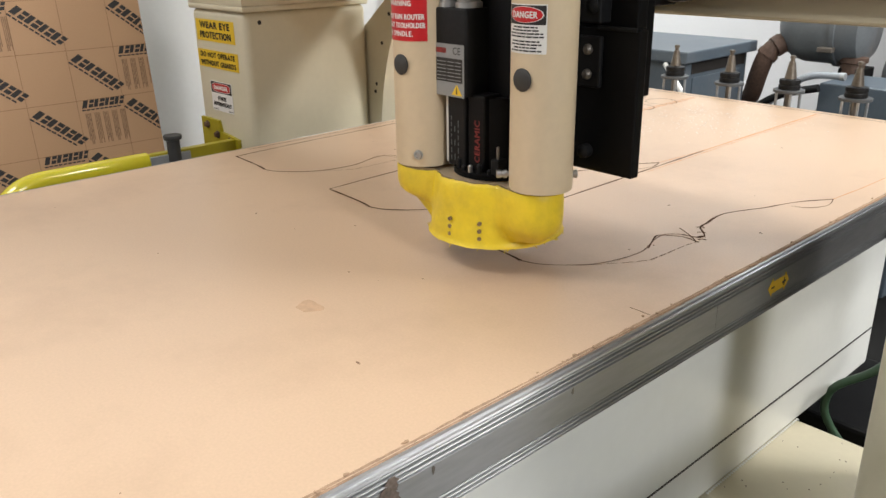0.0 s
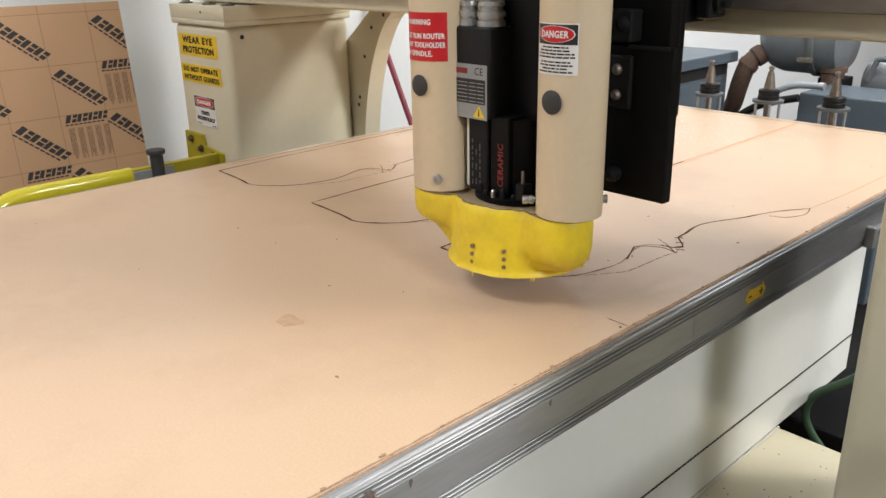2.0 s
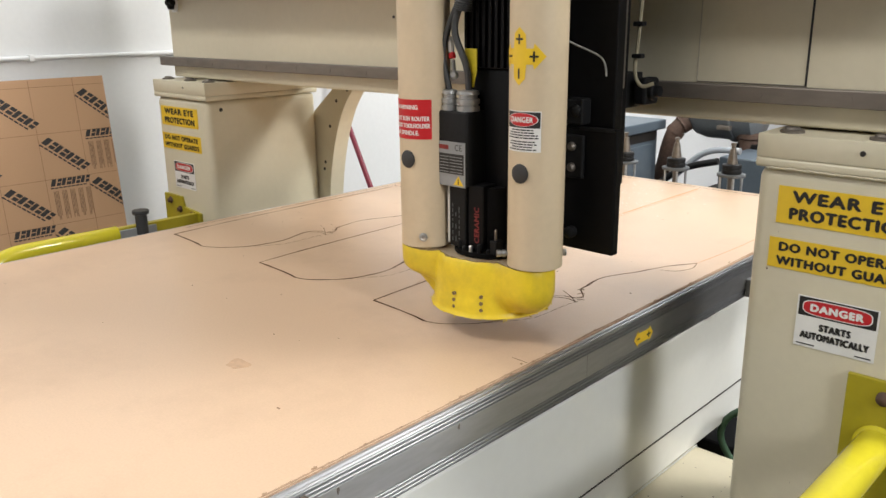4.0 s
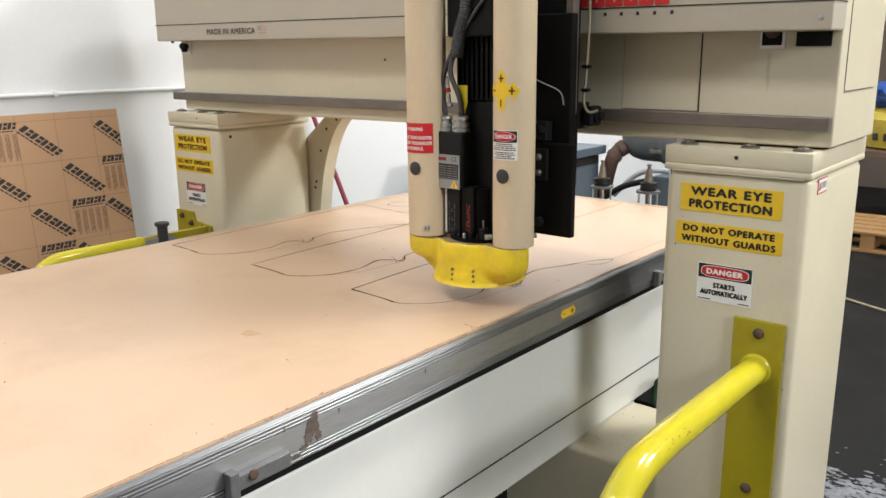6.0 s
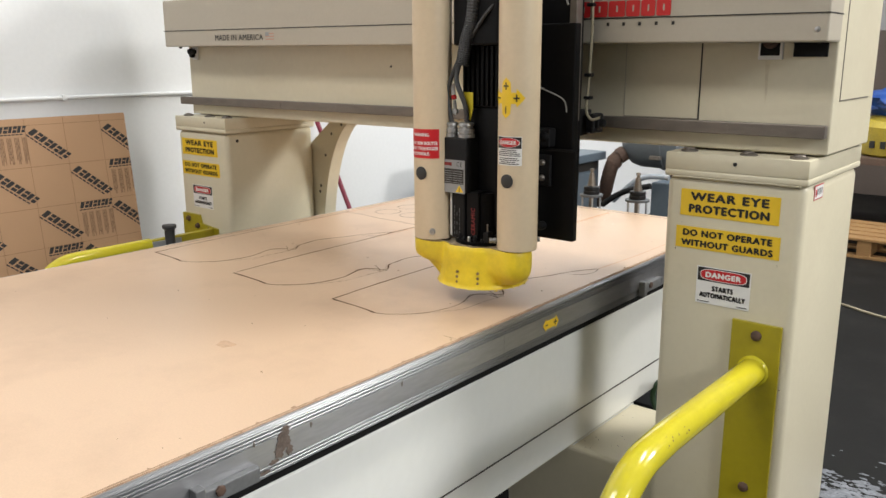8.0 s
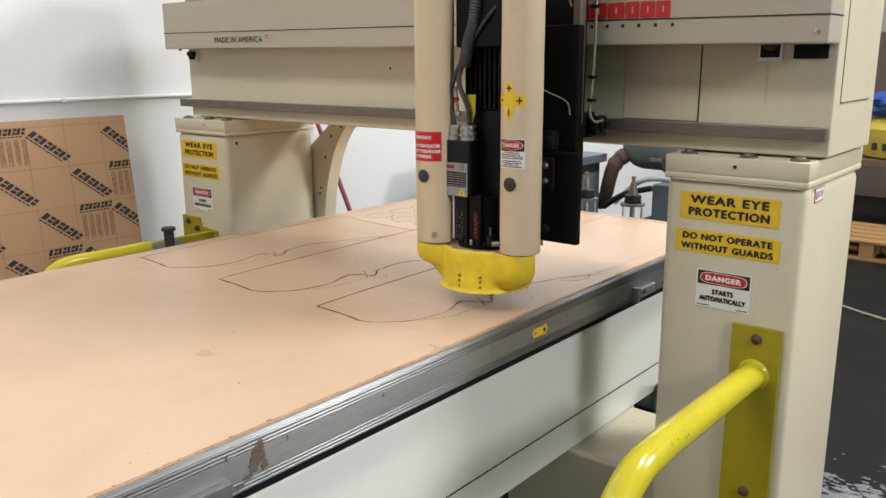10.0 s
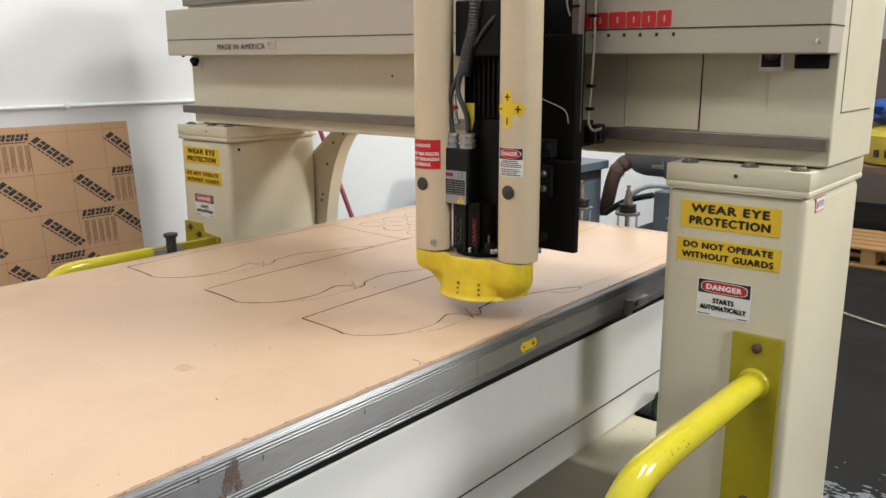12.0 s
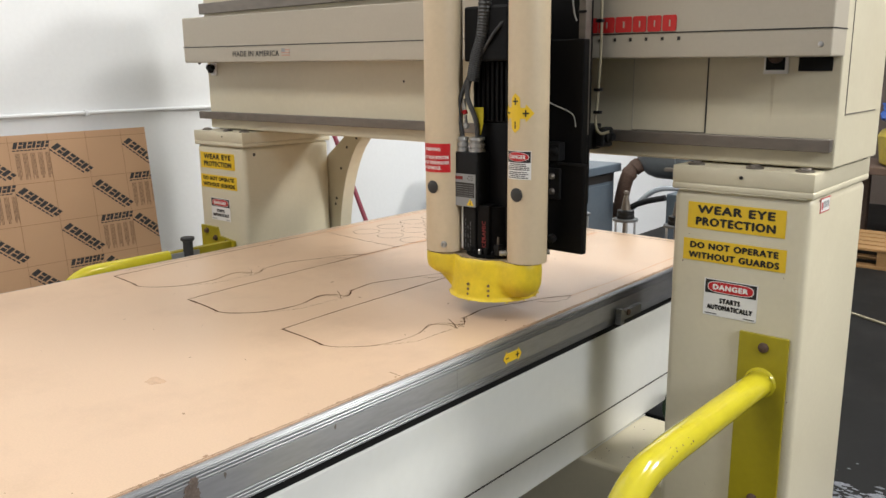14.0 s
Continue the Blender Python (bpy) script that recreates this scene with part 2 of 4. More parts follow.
def add_pipe(bm, pts, r, seg=14, mat=0, ridge=0.0):
    pts = [Vector(p) for p in pts]
    up = None
    rows = []
    for i, p in enumerate(pts):
        d = (pts[min(i + 1, len(pts) - 1)] - pts[max(i - 1, 0)]).normalized()
        up = d.orthogonal().normalized() if up is None else (up - d * up.dot(d)).normalized()
        s = d.cross(up)
        rad = r + (ridge if i % 2 else 0)
        rows.append([bm.verts.new(p + (up * math.cos(a) + s * math.sin(a)) * rad) for a in (math.tau * k / seg for k in range(seg))])
    for a, b in zip(rows, rows[1:]):
        for k in range(seg):
            bm.faces.new((a[k], a[(k + 1) % seg], b[(k + 1) % seg], b[k])).material_index = mat
    bm.faces.new(rows[0][::-1]).material_index = mat
    bm.faces.new(rows[-1]).material_index = mat
    return bm


def pipe(pts, r, seg=14, ridge=0.0):
    return add_pipe(bmesh.new(), pts, r, seg, 0, ridge)


def add_prism(bm, outline, place, depth, mat=0):
    """outline in the plane of the matrix place, pushed out along its z by depth."""
    lo = [bm.verts.new(place @ Vector((x, y, 0))) for x, y in outline]
    hi = [bm.verts.new(place @ Vector((x, y, depth))) for x, y in outline]
    n = len(outline)
    bm.faces.new(lo[::-1]).material_index = mat
    bm.faces.new(hi).material_index = mat
    for k in range(n):
        bm.faces.new((lo[k], lo[(k + 1) % n], hi[(k + 1) % n], hi[k])).material_index = mat
    return bm


def prism(outline, place, depth):
    return add_prism(bmesh.new(), outline, place, depth)


def add_text(bm, words, place, width, height, mat=0, bold=0.085):
    """words as flat letters, stretched to width and height about the origin of place."""
    cu = bpy.data.curves.new("letters", "FONT")
    cu.body, cu.size, cu.resolution_u, cu.space_character = words, 1.0, 3, 1.06 + bold
    ob = bpy.data.objects.new("letters", cu)
    scene.collection.objects.link(ob)
    dg = bpy.context.evaluated_depsgraph_get()
    me = bpy.data.meshes.new_from_object(ob.evaluated_get(dg))
    co = np.array([v.co[:] for v in me.vertices])
    lo, hi = co.min(0), co.max(0)
    mid, size = (lo + hi) / 2, np.maximum(hi - lo, 1e-6)
    b = bold * height
    for n, (dx, dy) in enumerate(((0, 0), (b, 0), (-b, 0), (0, b * 0.7), (0, -b * 0.7)) if bold else ((0, 0),)):
        verts = [bm.verts.new(place @ Vector(((c[0] - mid[0]) / size[0] * (width - 2 * b) + dx, (c[1] - mid[1]) / size[1] * (height - 1.4 * b) + dy, 0.00004 * n))) for c in co]
        for p in me.polygons:
            try:
                bm.faces.new([verts[k] for k in p.vertices]).material_index = mat
            except ValueError:
                pass
    bpy.data.objects.remove(ob)
    bpy.data.curves.remove(cu)
    bpy.data.meshes.remove(me)
    return bm


def quad(bm, place, x0, x1, y0, y1, mat=0, depth=0.0006):
    return add_prism(bm, [(x0, y0), (x1, y0), (x1, y1), (x0, y1)], place, depth, mat)


def facing(x, y, z, normal="-y"):
    """A plane whose x runs to the reader's right and y up, facing along normal."""
    turn = {"-y": (90, 0, 0), "+x": (90, 0, 90), "+z": (0, 0, 0)}[normal]
    return pose(x, y, z, *turn)


# ---------------- room ----------------
def structure(name, bm, mat, label, category):
    return tagged(part(name, bm, mat), label, category, kind="structure")


structure("floor", box(-2.9, 5.2, -5.2, 8.2, -0.2, 0.0, 0), CONCRETE, "dark grey sealed concrete workshop floor with scuffs", "floor")
structure("wall_west", box(-2.9, -2.62, -5.2, 8.2, 0.0, 4.8, 0), WALL, "white painted workshop wall", "wall")
bm = box(-2.62, 5.2, 8.0, 8.2, 1.75, 4.8, 0)
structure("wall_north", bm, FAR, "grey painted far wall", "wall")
structure("wall_north_panel", box(-2.62, 5.2, 7.97, 8.2, 0.0, 1.75, 0), BROWNWALL, "dark brown panelling along the foot of the far wall", "wall")
# East and south walls are out of view, grey to weaken bounced fill.
structure("unseen_wall_east", box(5.0, 5.2, -5.2, 8.0, 0.0, 4.8, 0), FAR, "unseen workshop wall, grey to cut bounced light", "wall")
structure("unseen_wall_south", box(-2.62, 5.0, -5.2, -5.0, 0.0, 4.8, 0), FAR, "unseen workshop wall, grey to cut bounced light", "wall")
structure("ceiling", box(-2.9, 5.2, -5.2, 8.2, 4.8, 5.0, 0), WALL, "white workshop ceiling", "ceiling")

bm = bmesh.new()
add_lathe(bm, (-2.606, -5.0, 1.345), (0, 1, 0), [(0, 0.009), (12.9, 0.009)], 12)
for y in (-1.6, -0.2, 1.2, 2.6):
    add_box(bm, -2.62, -2.594, y - 0.010, y + 0.010, 1.333, 1.357, 0.003)
tagged(part("conduit", bm, WALL, smooth=True), "thin white painted conduit clipped along the wall", "conduit")


# ---------------- router base, columns, beam ----------------
frame_ = empty("router_gantry", "cream painted steel gantry frame of a large router", "machine frame")
base = part("base_body", box(-1.5, -0.28, -2.0, 0.82, 0.40, 0.748, 0.006, 3), BODY, frame_, "glossy white painted bed body")
part("panel_seam", box(-0.2815, -0.2788, -1.99, 0.81, 0.4985, 0.5025, 0), INK, base)
# Plinth colour carries the recess shade below the bed.
part("plinth", box(-1.30, -0.50, -1.9, 0.8, 0.0, 0.40, 0.004), DARKGAP, frame_, "recessed plinth, near-black for the shade under the bed")
# Strip added to hold the shade between edge rail and bed.
part("gap_shade_strip", box(-1.496, -0.2815, -1.98, 0.81, 0.7485, 0.8045, 0.001), DARKGAP, frame_, "near-black strip added for the shaded gap under the table")
part("cross_foot", box(-2.08, 0.30, 0.06, 0.45, 0.0, 0.398, 0.012, 3), CREAM, frame_, "cream painted cross foot joining bed and columns")
bm = bmesh.new()
for k in range(46):
    add_lathe(bm, (-0.277, 0.065 + k * 0.0083, 0.402), (0.0, 0, 1), [(0, 0.0035), (0.002, 0.002), (0.0025, 0)], 6)
part("weld_bead", bm, BODY, frame_)
rng = random.Random(31)
bm = bmesh.new()
for k in range(34):
    add_lathe(bm, (rng.uniform(-0.27, 0.0), rng.uniform(0.07, 0.44), 0.3982), (0, 0, 1), [(0, rng.choice((0.001, 0.0014, 0.002))), (0.0005, 0.0008)], 6)
tagged(part("grit", bm, RUST, frame_), kind="stuff")


def sign(name, parent, x, z, w, h, y, lines, back):
    """A vinyl sign facing -y with its centre at x, z; lines: words, centre up, width, height, ink."""
    bm = bmesh.new()
    pl = facing(x, y, z)
    quad(bm, pl, -w / 2, w / 2, -h / 2, h / 2, 0, 0.0008)
    for words, up, tw, th in lines:
        add_text(bm, words, pl @ pose(0, up, 0.0014), tw, th, 1)
    return part(name, bm, [back, INK], parent)


def column(x0, x1, sx):
    col = part("column", box(x0, x1, 0.0, 0.430, 0.0, 1.226, 0.020, 5), CREAM, frame_, "tall cream painted box column", smooth=True)
    bm = box(x0 - 0.004, x1 + 0.004, -0.006, 0.436, 1.224, 1.241, 0.005, 3)
    add_box(bm, x0 - 0.003, x1 + 0.003, -0.0055, 0.4355, 1.2405, 1.281, 0.002)
    part("column_cap", bm, CREAM, col, smooth=True)
    sign("eye_protection_sign", col, sx + 0.1175, 1.1635, 0.232, 0.064, -0.0005,
         [("WEAR EYE", 0.0155, 0.185, 0.021), ("PROTECTION", -0.0135, 0.19, 0.021)], SIGNY)
    sign("guards_sign", col, sx + 0.1175, 1.079, 0.246, 0.053, -0.0005,
         [("DO NOT OPERATE", 0.012, 0.212, 0.0165), ("WITHOUT GUARDS", -0.0125, 0.218, 0.0165)], SIGNY)
    bm = bmesh.new()
    pl = facing(sx + 0.118, -0.0005, 0.9675)
    quad(bm, pl, -0.065, 0.065, -0.0455, 0.0455, 0, 0.0008)
    quad(bm, pl @ pose(0, 0, 0.0008), -0.062, 0.062, 0.0105, 0.0435, 1, 0.0004)
    oval = [(0.054 * math.copysign(abs(math.cos(a)) ** 0.5, math.cos(a)), 0.027 + 0.0125 * math.copysign(abs(math.sin(a)) ** 0.6, math.sin(a))) for a in (math.tau * k / 40 for k in range(40))]
    add_prism(bm, [(x * 1.035, 0.027 + (y - 0.027) * 1.12) for x, y in oval], pl @ pose(0, 0, 0.0012), 0.0003, 0)
    add_prism(bm, oval, pl @ pose(0, 0, 0.0015), 0.0003, 2)
    add_text(bm, "DANGER", pl @ pose(0, 0.027, 0.0022), 0.086, 0.0140, 3, 0.10)
    add_text(bm, "STARTS", pl @ pose(0, -0.006, 0.0012), 0.052, 0.0135, 1, 0.11)
    add_text(bm, "AUTOMATICALLY", pl @ pose(0, -0.0235, 0.0012), 0.112, 0.0135, 1, 0.11)
    quad(bm, pl @ pose(0, 0, 0.0008), -0.06, -0.03, -0.0415, -0.0395, 1, 0.0004)
    quad(bm, pl @ pose(0, 0, 0.0008), 0.035, 0.06, -0.0415, -0.0395, 1, 0.0004)
    part("starts_automatically_sign", bm, [SIGNW, INK, SIGNR, INKW], col)
    for x in (x0 + 0.04, (x0 + x1) / 2 + 0.02, x1 - 0.03):
        part("levelling_stud", lathe((x, 0.03, 1.281), (0, 0, 1), [(0, 0.02), (0.004, 0.02), (0.006, 0.013), (0.009, 0.011), (0.010, 0)], 16), RAILSTEEL, col)
    return col


col_r = column(-0.008, 0.315, 0.030)
col_l = column(-2.094, -1.773, -2.069)
part("screw_hole", lathe((0.157, -0.0065, 1.262), (0, -1, 0), [(0, 0.0045), (0.001, 0.0045)], 12), INK, col_r)
part("screw_hole", lathe((-1.9, -0.0065, 1.262), (0, -1, 0), [(0, 0.0035), (0.001, 0.0035)], 12), INK, col_l)
part("screw_hole", lathe((-1.7735, 0.048, 1.195), (1, 0, 0), [(0, 0.0065), (0.001, 0.0065)], 12), INK, col_l)
rng = random.Random(44)
bm = bmesh.new()
for k in range(70):
    x = 0.012 + 0.0042 * k
    add_lathe(bm, (x, -0.004, 1.2235 + rng.gauss(0, 0.0006)), (0, -0.8, -0.6), [(0, 0.0036), (0.0016, 0.0028), (0.0022, 0)], 6)
part("weld_bead", bm, CREAM, col_r, smooth=True)
bm = bmesh.new()
for k in range(26):
    x, z, r = rng.uniform(0.01, 0.30), rng.uniform(0.45, 1.2), rng.choice((0.0008, 0.0011, 0.0016))
    add_prism(bm, [(r * rng.uniform(0.5, 1.3) * math.cos(a), r * rng.uniform(0.5, 1.6) * math.sin(a)) for a in (math.tau * j / 6 for j in range(6))], facing(x, -0.0001, z), 0.0004)
tagged(part("speck", bm, RUST, col_r), kind="stuff")
bm = bmesh.new()
pl = facing(0.3153, 0.092, 1.203, "+x") @ Matrix.Scale(1.2, 4)
quad(bm, pl, -0.028, 0.028, -0.014, 0.014, 0, 0.0007)
quad(bm, pl @ pose(0, 0, 0.0007), -0.026, 0.026, -0.012, 0.012, 1, 0.0003)
for k in range(4):
    quad(bm, pl @ pose(0, 0, 0.001), -0.012 + k * 0.009, -0.007 + k * 0.009, -0.005, 0.007, 2, 0.0003)
quad(bm, pl @ pose(0, 0, 0.001), -0.022, -0.015, -0.008, 0.006, 0, 0.0003)
part("small_red_label", bm, [SIGNR, SIGNW, GREY], col_r, "small white label with a red border")

# arched brace behind the far column
arc = [(-1.62, 1.285), (-1.49, 1.285)] + [(-1.49 - 0.235 * math.sin(a), 1.275 - 0.56 * (1 - math.cos(a))) for a in (radians(k) for k in range(6, 91, 6))] + [(-1.725, 0.45), (-1.82, 0.45), (-1.82, 1.13), (-1.735, 1.195)]
brace = part("arched_brace", prism([(x, z) for x, z in arc][::-1], pose(0, 0.49, 0, 90, 0, 0), 0.06), CREAM, frame_, "arched cream gusset with chipped paint")
for x, z in ((-1.60, 1.24), (-1.66, 1.20), (-1.70, 1.11), (-1.735, 0.98), (-1.742, 0.955)):
    part("screw_hole", lathe((x, 0.4305, z), (0, -1, 0), [(0, 0.006), (0.001, 0.006)], 10), INK, brace)

beam = part("beam", box(-2.082, 0.332, 0.07, 0.425, 1.287, 1.95, 0.004), CREAM, frame_, "cream painted cross beam")
part("beam_underside", box(-2.06, 0.31, 0.09, 0.40, 1.2835, 1.289, 0.001), CREAM, beam)
for x, w in ((0.031, 0.0017), (-0.166, 0.0008)):
    part("panel_joint", box(x - w, x + w, 0.0688, 0.0712, 1.354, 1.54, 0), INK if w > 0.0015 else TAN, beam)
part("panel_joint", box(-0.166, 0.032, 0.0688, 0.0712, 1.3535, 1.3555, 0), RAILSTEEL, beam)
rail = part("linear_rail", box(-2.13, 0.327, 0.046, 0.069, 1.324, 1.353, 0.002), RAILSTEEL, beam, "greasy dark steel linear rail")
for k in range(17):
    x = 0.255 - k * 0.147
    part("rail_bolt", lathe((x, 0.0462, 1.338), (0, -1, 0), [(0, 0.0075), (0.0012, 0.0075), (0.0014, 0.005)], 14), RAILSTEEL, frame_)
part("linear_rail", box(-2.08, 0.319, 0.046, 0.069, 1.735, 1.775, 0.002), RAILSTEEL, beam, "upper steel linear rail")
bm = bmesh.new()
add_box(bm, 0.163, 0.218, 0.0665, 0.072, 1.494, 1.56, 0.002, mat=0)
add_box(bm, 0.168, 0.211, 0.0655, 0.0675, 1.503, 1.56, 0.001, mat=1)
part("cable_outlet", bm, [SIGNW, DARKGAP], beam, "white-framed cable outlet")
part("rust_run", prism([(-0.006, 0), (0.006, 0), (0.003, -0.03), (0.0035, -0.07), (0.0005, -0.10), (-0.002, -0.06)][::-1], facing(0.186, 0.0698, 1.492), 0.0004), CREAMRUST, beam, "faint rusty run")
part("plug_connector", lathe((0.19, 0.069, 1.535), (0, -1, 0.2), [(0, 0.018), (0.006, 0.018), (0.008, 0.012), (0.014, 0.010)], 18), RUST, beam, "brown cable plug", smooth=True)
part("plug_connector", lathe((0.248, 0.055, 1.545), (0, -1, 0), [(0, 0.016), (0.012, 0.015), (0.015, 0.010)], 18), RUST, beam, "brown cable plug", smooth=True)
part("cable_slot", box(0.24, 0.312, 0.0665, 0.072, 1.500, 1.56, 0.001), DARKGAP, beam)
ol = part("cable_outlet", box(-2.052, -2.014, 0.064, 0.0705, 1.497, 1.546, 0.002), SIGNW, beam, "white cable outlet plate")
bm = lathe((-2.055, 0.055, 1.528), (1, 0, 0), [(0, 0.008), (0.002, 0.012), (0.018, 0.013), (0.02, 0.010), (0.034, 0.010)], 16)
add_lathe(bm, (-2.04, 0.058, 1.515), (0, -1, 0), [(-0.01, 0.009), (0.010, 0.009), (0.012, 0.006)], 14)
part("plug_connector", bm, BLACK2, ol, "black cable plug", smooth=True)
part("cover_screw", lathe((-2.075, 0.03, 1.540), (0, 0, 1), [(0, 0), (0.001, 0.006), (0.008, 0.006)], 10), INK, beam)
bm = box(0.332, 0.3335, 0.118, 0.1205, 1.404, 1.94, 0)
add_box(bm, 0.332, 0.3335, 0.118, 0.37, 1.403, 1.4055)
part("access_panel_edge", bm, RAILSTEEL, beam)

cover = part("beam_cover", box(-2.085, 0.335, -0.03, 0.068, 1.547, 1.717, 0.004), TAN, frame_, "tan sheet-metal cover along the beam")
bm = box(-2.086, 0.336, -0.0315, -0.0295, 1.604, 1.6065, 0)
add_box(bm, 0.3345, 0.336, -0.0295, 0.066, 1.604, 1.6065)
part("trim_line", bm, INK, cover)
bm = bmesh.new()
add_text(bm, "MADE IN AMERICA", facing(-1.62, -0.0312, 1.5772), 0.275, 0.020, 0, 0.03)
part("lettering", bm, INK, cover, "dark blue-black lettering")
bm = bmesh.new()
pl = facing(-1.447, -0.0305, 1.580)
quad(bm, pl, -0.022, 0.022, -0.013, 0.013, 0)
for k in range(3):
    quad(bm, pl @ pose(0, 0, 0.0006), -0.022, 0.022, -0.012 + 0.009 * k, -0.0085 + 0.009 * k, 1, 0.0003)
quad(bm, pl @ pose(0, 0, 0.0008), -0.022, -0.003, 0.0, 0.013, 2, 0.0004)
part("flag_decal", bm, [TAN, PALERED, GREY], cover, "small flag decal")
for k in range(9):
    w = 0.0445 if k in (4, 5) else 0.036
    x = -0.368 + 0.0385 * k + (0.008 if k > 4 else 0) + (0.008 if k > 5 else 0)
    o = [(0.003, 0), (w - 0.004, 0), (w - 0.001, 0.003), (w - 0.001, 0.0335), (w - 0.004, 0.0365), (0.003, 0.0365), (0.0, 0.0335), (0.0, 0.003)]
    bm = prism(o, facing(x, -0.0305, 1.6085), 0.0012)
    quad(bm, facing(x, -0.0318, 1.6085), w * 0.46, w * 0.56, 0.011, 0.0255, 1, 0.0003)
    part("badge_block", bm, [INKR, TAN], cover, "plain red block of the maker's badge")
for k in range(11):
    part("badge_mark", prism([(0, 0), (0.007, 0), (0.007, 0.008), (0, 0.008)], facing(-0.42 + k * 0.0415, -0.0305, 1.5875), 0.0008), INK, cover)
part("cover_screw", lathe((0.313, -0.0305, 1.572), (0, -1, 0), [(0, 0.006), (0.002, 0.005), (0.003, 0)], 12), STEEL, cover)
pivot = pose(-2.085, 0, 1.547)
cover.matrix_local = pivot @ pose(0, 0, 0, 0, 0.40, 0) @ pivot.inverted()
part("cover_screw", lathe((-0.98, 0.0695, 1.475), (0, -1, 0), [(0, 0.004), (0.001, 0.004)], 10), INK, beam)


# ---------------- bumper rails on the columns ----------------
def bumper(name, label):
    return empty(name, label, "safety rail", group="bumper rails")


b = bumper("bumper_rail", "glossy yellow tubular bumper rail on a bolted yellow plate")
plate = part("mounting_plate", box(0.179, 0.294, -0.010, -0.0008, 0.16, 0.900, 0.002), OLIVE, b, "dull yellow steel plate")
for z in (0.870, 0.484, 0.24):
    part("bolt", lathe((0.238, -0.010, z), (0, -1, 0), [(0, 0.0125), (0.004, 0.012), (0.0075, 0.008), (0.0085, 0)], 16), RUST, plate, smooth=True)
way = [(0.236, -0.011, 0.783)] + [(0.236, -0.08 - 0.051 * k, 0.785 + 0.0009 * k) for k in range(9)]
way += [(0.238, -0.545 - 0.19 * math.sin(a), 0.792 - 0.19 * (1 - math.cos(a))) for a in (radians(k) for k in range(8, 91, 6))]
way += [(0.238, -0.735, 0.58 - 0.04 * k) for k in range(4)]
way += [(0.238, -0.545 - 0.19 * math.cos(a), 0.42 - 0.19 * math.sin(a)) for a in (radians(k) for k in range(10, 91, 8))]
way += [(0.236, -0.4, 0.23), (0.236, -0.2, 0.23), (0.236, -0.011, 0.23)]
part("tube", pipe(way, 0.0315, 28), YPAINT, b, smooth=True)
rng = random.Random(21)
bm = bmesh.new()
for k in range(16):
    y = -rng.uniform(0.40, 0.62)
    a = radians(rng.uniform(20, 120))
    z = 0.791 - max(0, -y - 0.545) ** 2 * 2.6
    n = Vector((math.cos(a), 0, math.sin(a)))
    add_lathe(bm, Vector((0.237, y, z)) + n * 0.0308, n, [(0, 0.001 + 0.0018 * rng.random()), (0.0012, 0.0008)], 6)
tagged(part("paint_chip", bm, RUST, b), kind="stuff")
part("weld_ring", lathe((0.236, -0.0095, 0.783), (0, -1, 0), [(0, 0.0375), (0.003, 0.0365), (0.007, 0.0325)], 28), YPAINT, b, smooth=True)
part("weld_ring", lathe((0.236, -0.0095, 0.23), (0, -1, 0), [(0, 0.0375), (0.003, 0.0365), (0.007, 0.0325)], 28), YPAINT, b, smooth=True)

b = bumper("bumper_rail", "yellow tubular bumper rail with a steel arm and black knob")
bm = add_prism(bmesh.new(), [(-2.088, 0.30), (-1.86, 0.30), (-1.86, 0.848), (-1.965, 0.858), (-1.975, 0.892), (-2.088, 0.892)], pose(0, -0.0008, 0, 90, 0, 0), 0.009)
plate = part("mounting_plate", bm, OLIVE, b, "dull yellow stepped steel plate")
for x, z in ((-2.045, 0.872), (-1.985, 0.848), (-1.91, 0.838)):
    part("bolt", lathe((x, -0.0098, z), (0, -1, 0), [(0, 0.012), (0.005, 0.012), (0.0055, 0.008), (0.012, 0.008), (0.013, 0)], 6), RUST, plate)
arm = part("hinge_arm", box(-1.905, -1.880, -0.30, -0.010, 0.795, 0.848, 0.002), OLIVE, b, "olive flat steel arm")
part("hinge_block", box(-1.912, -1.872, -0.31, -0.16, 0.80, 0.842, 0.002), GREY, b, "bare grey steel block")
way = [(-1.892, -0.285 - 0.04 * k, 0.828) for k in range(8)] + [(-1.892, -0.57 - 0.13 * math.sin(a), 0.828 - 0.13 * (1 - math.cos(a))) for a in (radians(k) for k in range(10, 91, 8))] + [(-1.892, -0.70, 0.45)]
part("tube", pipe(way, 0.0275, 24), YPAINT, b, smooth=True)
part("knob", lathe((-1.871, -0.21, 0.82), (0, 0, 1), [(0, 0.0185), (0.062, 0.0185), (0.065, 0.025), (0.073, 0.0265), (0.077, 0.025), (0.078, 0)], 24), RUBBER, b, smooth=True)

# ---------------- moving table ----------------
table = empty("router_table", "sliding router table with a scored fibreboard bed and aluminium edge rail", "machine table")
YN, YF = -1.75, 1.345
board = part("spoilboard", box(-1.565, -0.2325, YN, YF, 0.872, 0.900, 0.0012, 1), MDF, table, "tan fibreboard spoilboard scored with fine cut outlines")
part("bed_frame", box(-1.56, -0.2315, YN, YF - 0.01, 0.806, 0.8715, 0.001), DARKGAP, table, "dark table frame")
part("board_edge", box(-0.2340, -0.2305, YN, YF, 0.8885, 0.8985, 0.0006, 1), MDF_EDGE, table, "frayed brown board edge")


